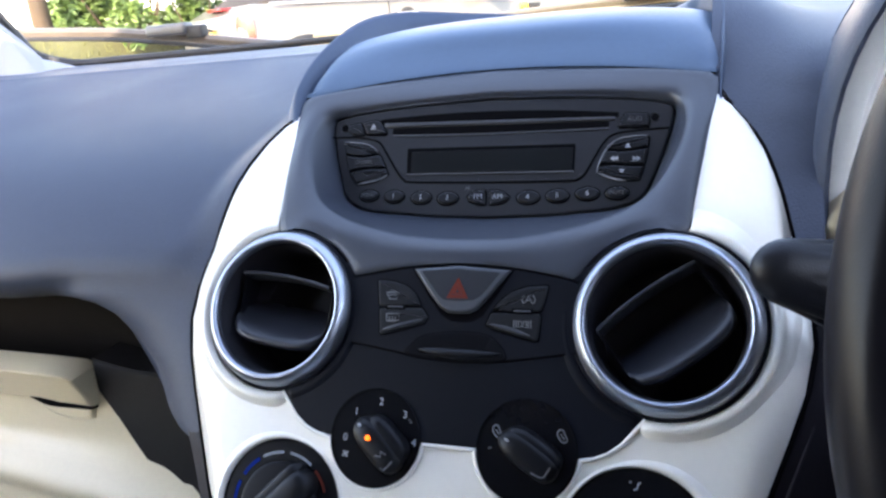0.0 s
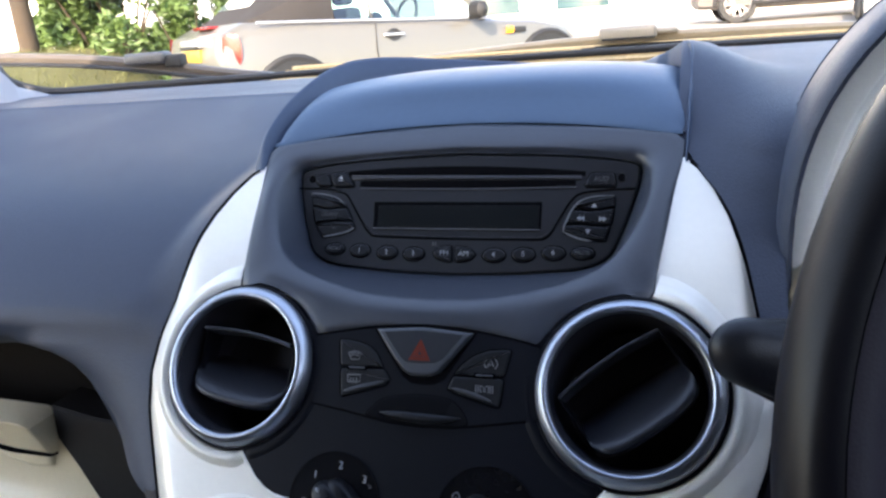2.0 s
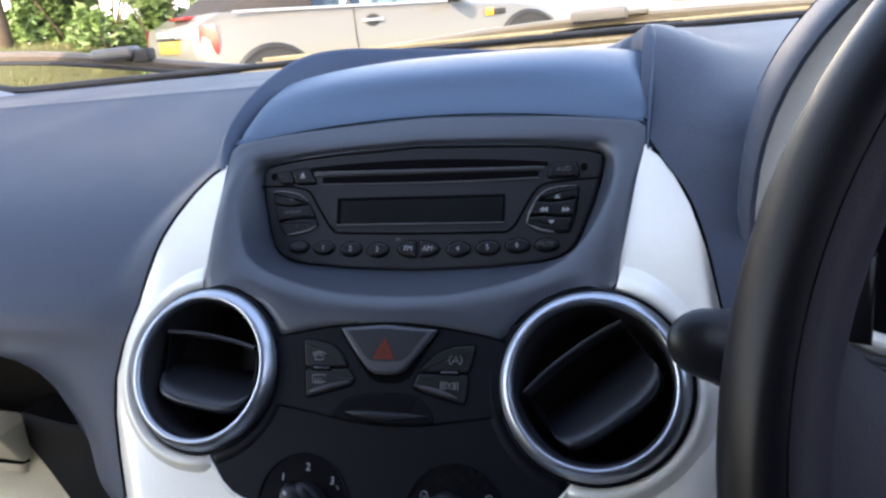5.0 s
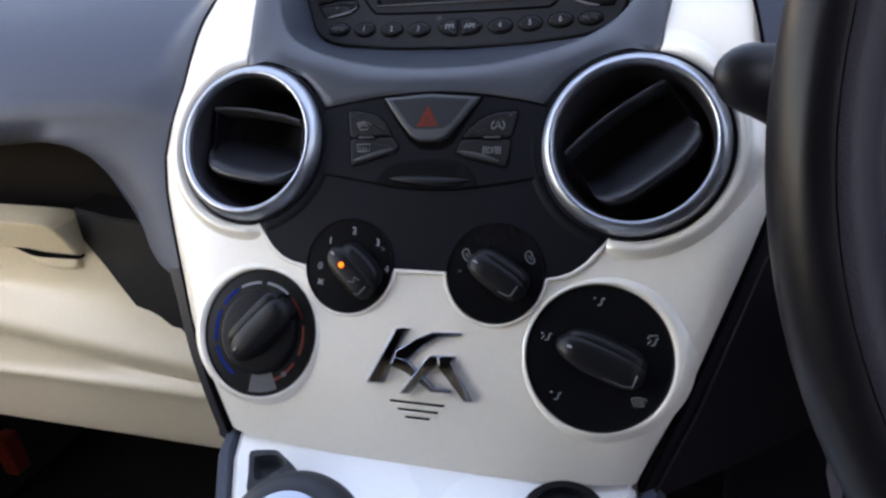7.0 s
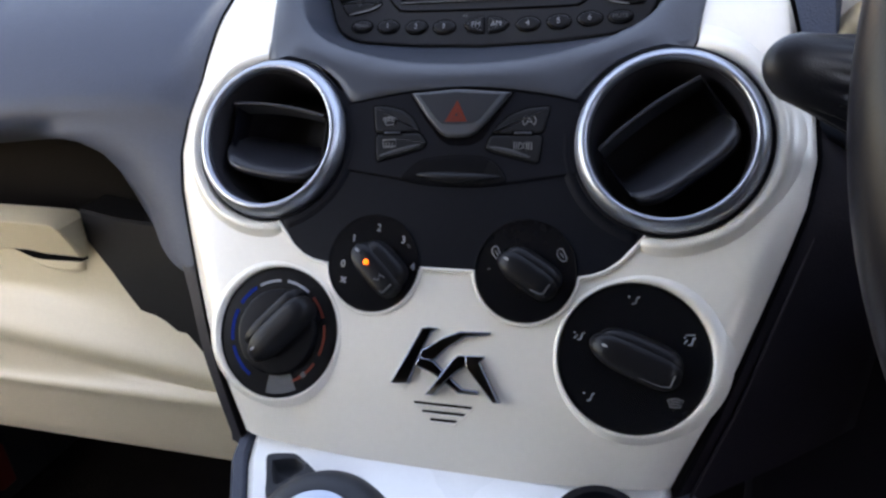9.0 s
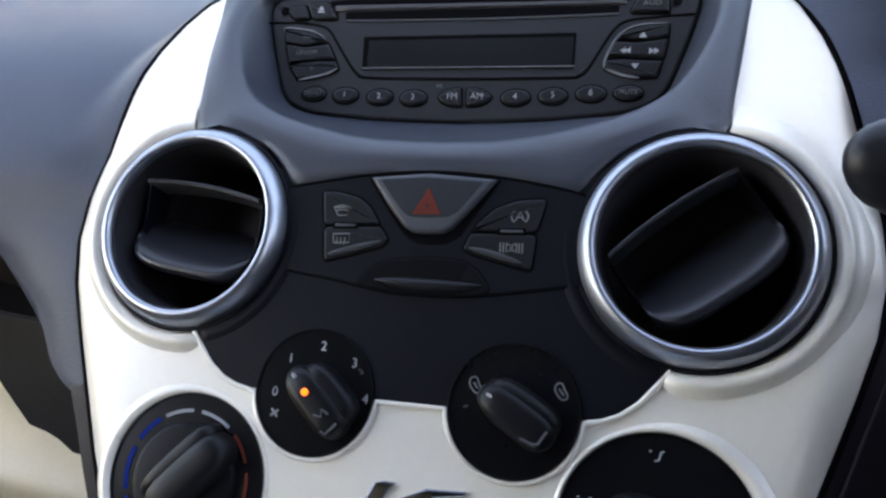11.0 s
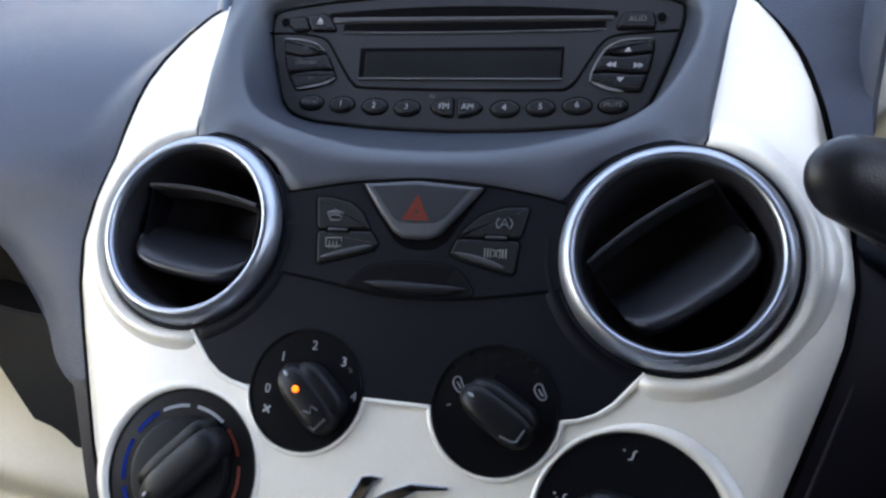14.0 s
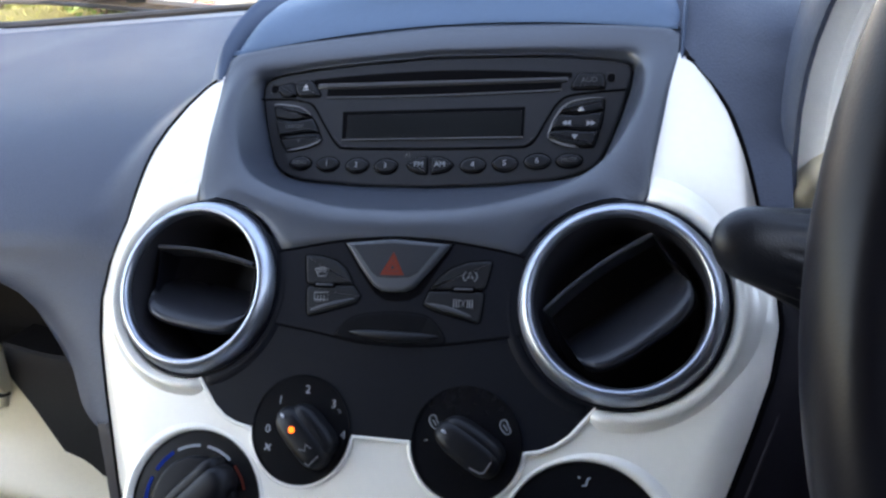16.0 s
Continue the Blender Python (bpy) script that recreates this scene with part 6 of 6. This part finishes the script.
for k in range(5):
    part("plate_bar", placed(box((-0.035, -0.2 + 0.085 * k, 0.485), (-0.028, -0.15 + 0.085 * k, 0.545)), fm), M_MARK, front)
part("bumper_trim", placed(tube([(0.02, -0.7, 0.42), (-0.03, 0, 0.42), (0.02, 0.7, 0.42)], 0.02, 6), fm), M_ALLOY, front)

# white building with shop windows, and a house behind the shrubs
build = thing("white_building", "white rendered building with dark glazed openings", "building", (0, 22, 0.6), kind="structure")
part("wall", box((-9.0, 20.5, 0.3), (0.4, 24, 7.0)), M_WALL, build)
for x in (-7.5, -5.2, -2.9):
    w = part("window_frame", box((x - 0.75, 20.42, 1.02), (x + 0.75, 20.55, 3.0), 0.02), M_WALL, build)
    part("pane", box((x - 0.66, 20.38, 1.1), (x + 0.66, 20.44, 2.9)), M_CARGLASS, w)
part("pale_wall", box((0.3, 24, 0.3), (14, 25, 5)), mat("buff_wall", (0.6, 0.54, 0.44), 0.85, scale=3), build)
house = thing("house_behind_shrubs", "white house wall with a small window", "building", (-15, 14, 0.6), kind="structure")
part("wall", box((-30, 15.5, 0.3), (-12.2, 22, 7.0)), M_WALL, house)
w = part("window_frame", box((-13.6, 15.42, 1.75), (-12.7, 15.55, 3.0), 0.02), M_WALL, house)
part("pane", box((-13.5, 15.38, 1.85), (-12.8, 15.44, 2.9)), M_CARGLASS, w)

# Unseen wall, added to block sky light on the driver's side.
part("unseen_side_wall", box((1.6, -9, 0.0), (1.85, 1.2, 1.3)), mat("unseen_wall_brick", (0.2, 0.13, 0.1), 0.9, scale=6, vary=0.2), build)

# street tree, shrubs and rough grass
tree = thing("street_tree", "slim tree with mottled brown trunk", "tree", (-6.35, 6.2, ground_z(-6.5, 6.2)))
part("trunk", tube([(-6.5, 6.2, 0.05), (-6.48, 6.2, 0.8), (-6.52, 6.22, 1.6), (-6.45, 6.2, 2.6), (-6.5, 6.25, 4.2)], lambda f: 0.115 - 0.045 * f, 14), M_BARK, tree)
for k in range(5):
    a = k * 1.3
    part("limb", tube([(-6.33, 6.2, 2.4 + 0.3 * k), (-6.33 + 0.7 * math.cos(a), 6.2 + 0.7 * math.sin(a), 3.0 + 0.35 * k), (-6.33 + 1.3 * math.cos(a), 6.2 + 1.3 * math.sin(a), 3.8 + 0.35 * k)], lambda f: 0.06 - 0.04 * f, 8), M_BARK, tree)


def leaves(n, centre, spread, size, seed):
    """Many small folded leaves scattered through an uneven clump."""
    rnd = random.Random(seed)
    verts, faces = [], []
    lumps = [(Vector([centre[i] + rnd.uniform(-1, 1) * spread[i] for i in range(3)]), rnd.uniform(0.25, 0.5)) for _ in range(14)]
    for _ in range(n):
        c, r = rnd.choice(lumps)
        d = Vector((rnd.gauss(0, 1), rnd.gauss(0, 1), rnd.gauss(0, 1))).normalized() * r * rnd.random() ** 0.4 * max(spread)
        p = c + Vector((d.x * spread[0], d.y * spread[1], d.z * spread[2])) / max(spread)
        a = Vector((rnd.uniform(-1, 1), rnd.uniform(-1, 1), rnd.uniform(-0.6, 0.6))).normalized()
        b = a.cross(Vector((rnd.uniform(-1, 1), rnd.uniform(-1, 1), rnd.uniform(-1, 1)))).normalized()
        k = size * rnd.uniform(0.6, 1.3)
        i = len(verts)
        nrm = a.cross(b) * 0.2
        verts += [p - a * k, p + b * k * 0.5 + nrm * k, p + a * k, p - b * k * 0.5 + nrm * k]
        faces += [(i, i + 1, i + 2), (i, i + 2, i + 3)]
    bm = bmesh.new()
    vs = [bm.verts.new(v) for v in verts]
    for f in faces:
        bm.faces.new([vs[j] for j in f])
    return bm


part("crown", leaves(3500, (-6.35, 6.2, 4.6), (1.5, 1.5, 0.9), 0.1, 4), M_LEAF, tree)


def shrub(x, y, w, h, seed):
    s = thing("shrub", "dense green leafy shrub, partly sunlit", "shrub", (x, y, ground_z(x, y)), "shrubs behind the kerb")
    base, h = ground_z(x, y), h * 0.75
    rnd = random.Random(seed)
    for _ in range(7):
        a = rnd.uniform(0, 6.28)
        part("stem", tube([(x, y, base - 0.02), (x + 0.3 * w * math.cos(a), y + 0.3 * w * math.sin(a), base + h * 0.5), (x + 0.55 * w * math.cos(a), y + 0.5 * w * math.sin(a), base + h * 0.9)], lambda f: 0.018 - 0.012 * f, 6), M_BARK, s)
    part("foliage", leaves(3000, (x, y, base + h * 0.5), (w * 0.58, w * 0.5, h * 0.48), 0.054, seed), M_LEAF, s)


for k, (x, y, w, h) in enumerate(((-6.7, 7.3, 1.0, 1.75), (-5.95, 7.1, 1.05, 1.8), (-5.3, 7.4, 0.9, 1.6), (-7.5, 8.1, 1.2, 1.6), (-5.65, 8.3, 1.2, 2.0), (-6.3, 6.9, 0.8, 1.2))):
    shrub(x, y, w, h, 11 + k)

rnd = random.Random(3)
verts, faces = [], []
for _ in range(16000):
    x, y = rnd.uniform(-9, -4.2), rnd.uniform(2.6, 8.6)
    a, h = rnd.uniform(0, 6.28), rnd.uniform(0.03, 0.08)
    g = ground_z(x, y)
    i = len(verts)
    verts += [Vector((x, y, g)), Vector((x + 0.012 * math.cos(a), y + 0.012 * math.sin(a), g)), Vector((x + rnd.uniform(-0.05, 0.05), y + rnd.uniform(-0.05, 0.05), g + h))]
    faces.append((i, i + 1, i + 2))
bm = bmesh.new()
vs = [bm.verts.new(v) for v in verts]
for f in faces:
    bm.faces.new([vs[j] for j in f])
tagged(part("grass", bm, M_GRASS), "rough dry grass of the verge", "grass", kind="stuff")
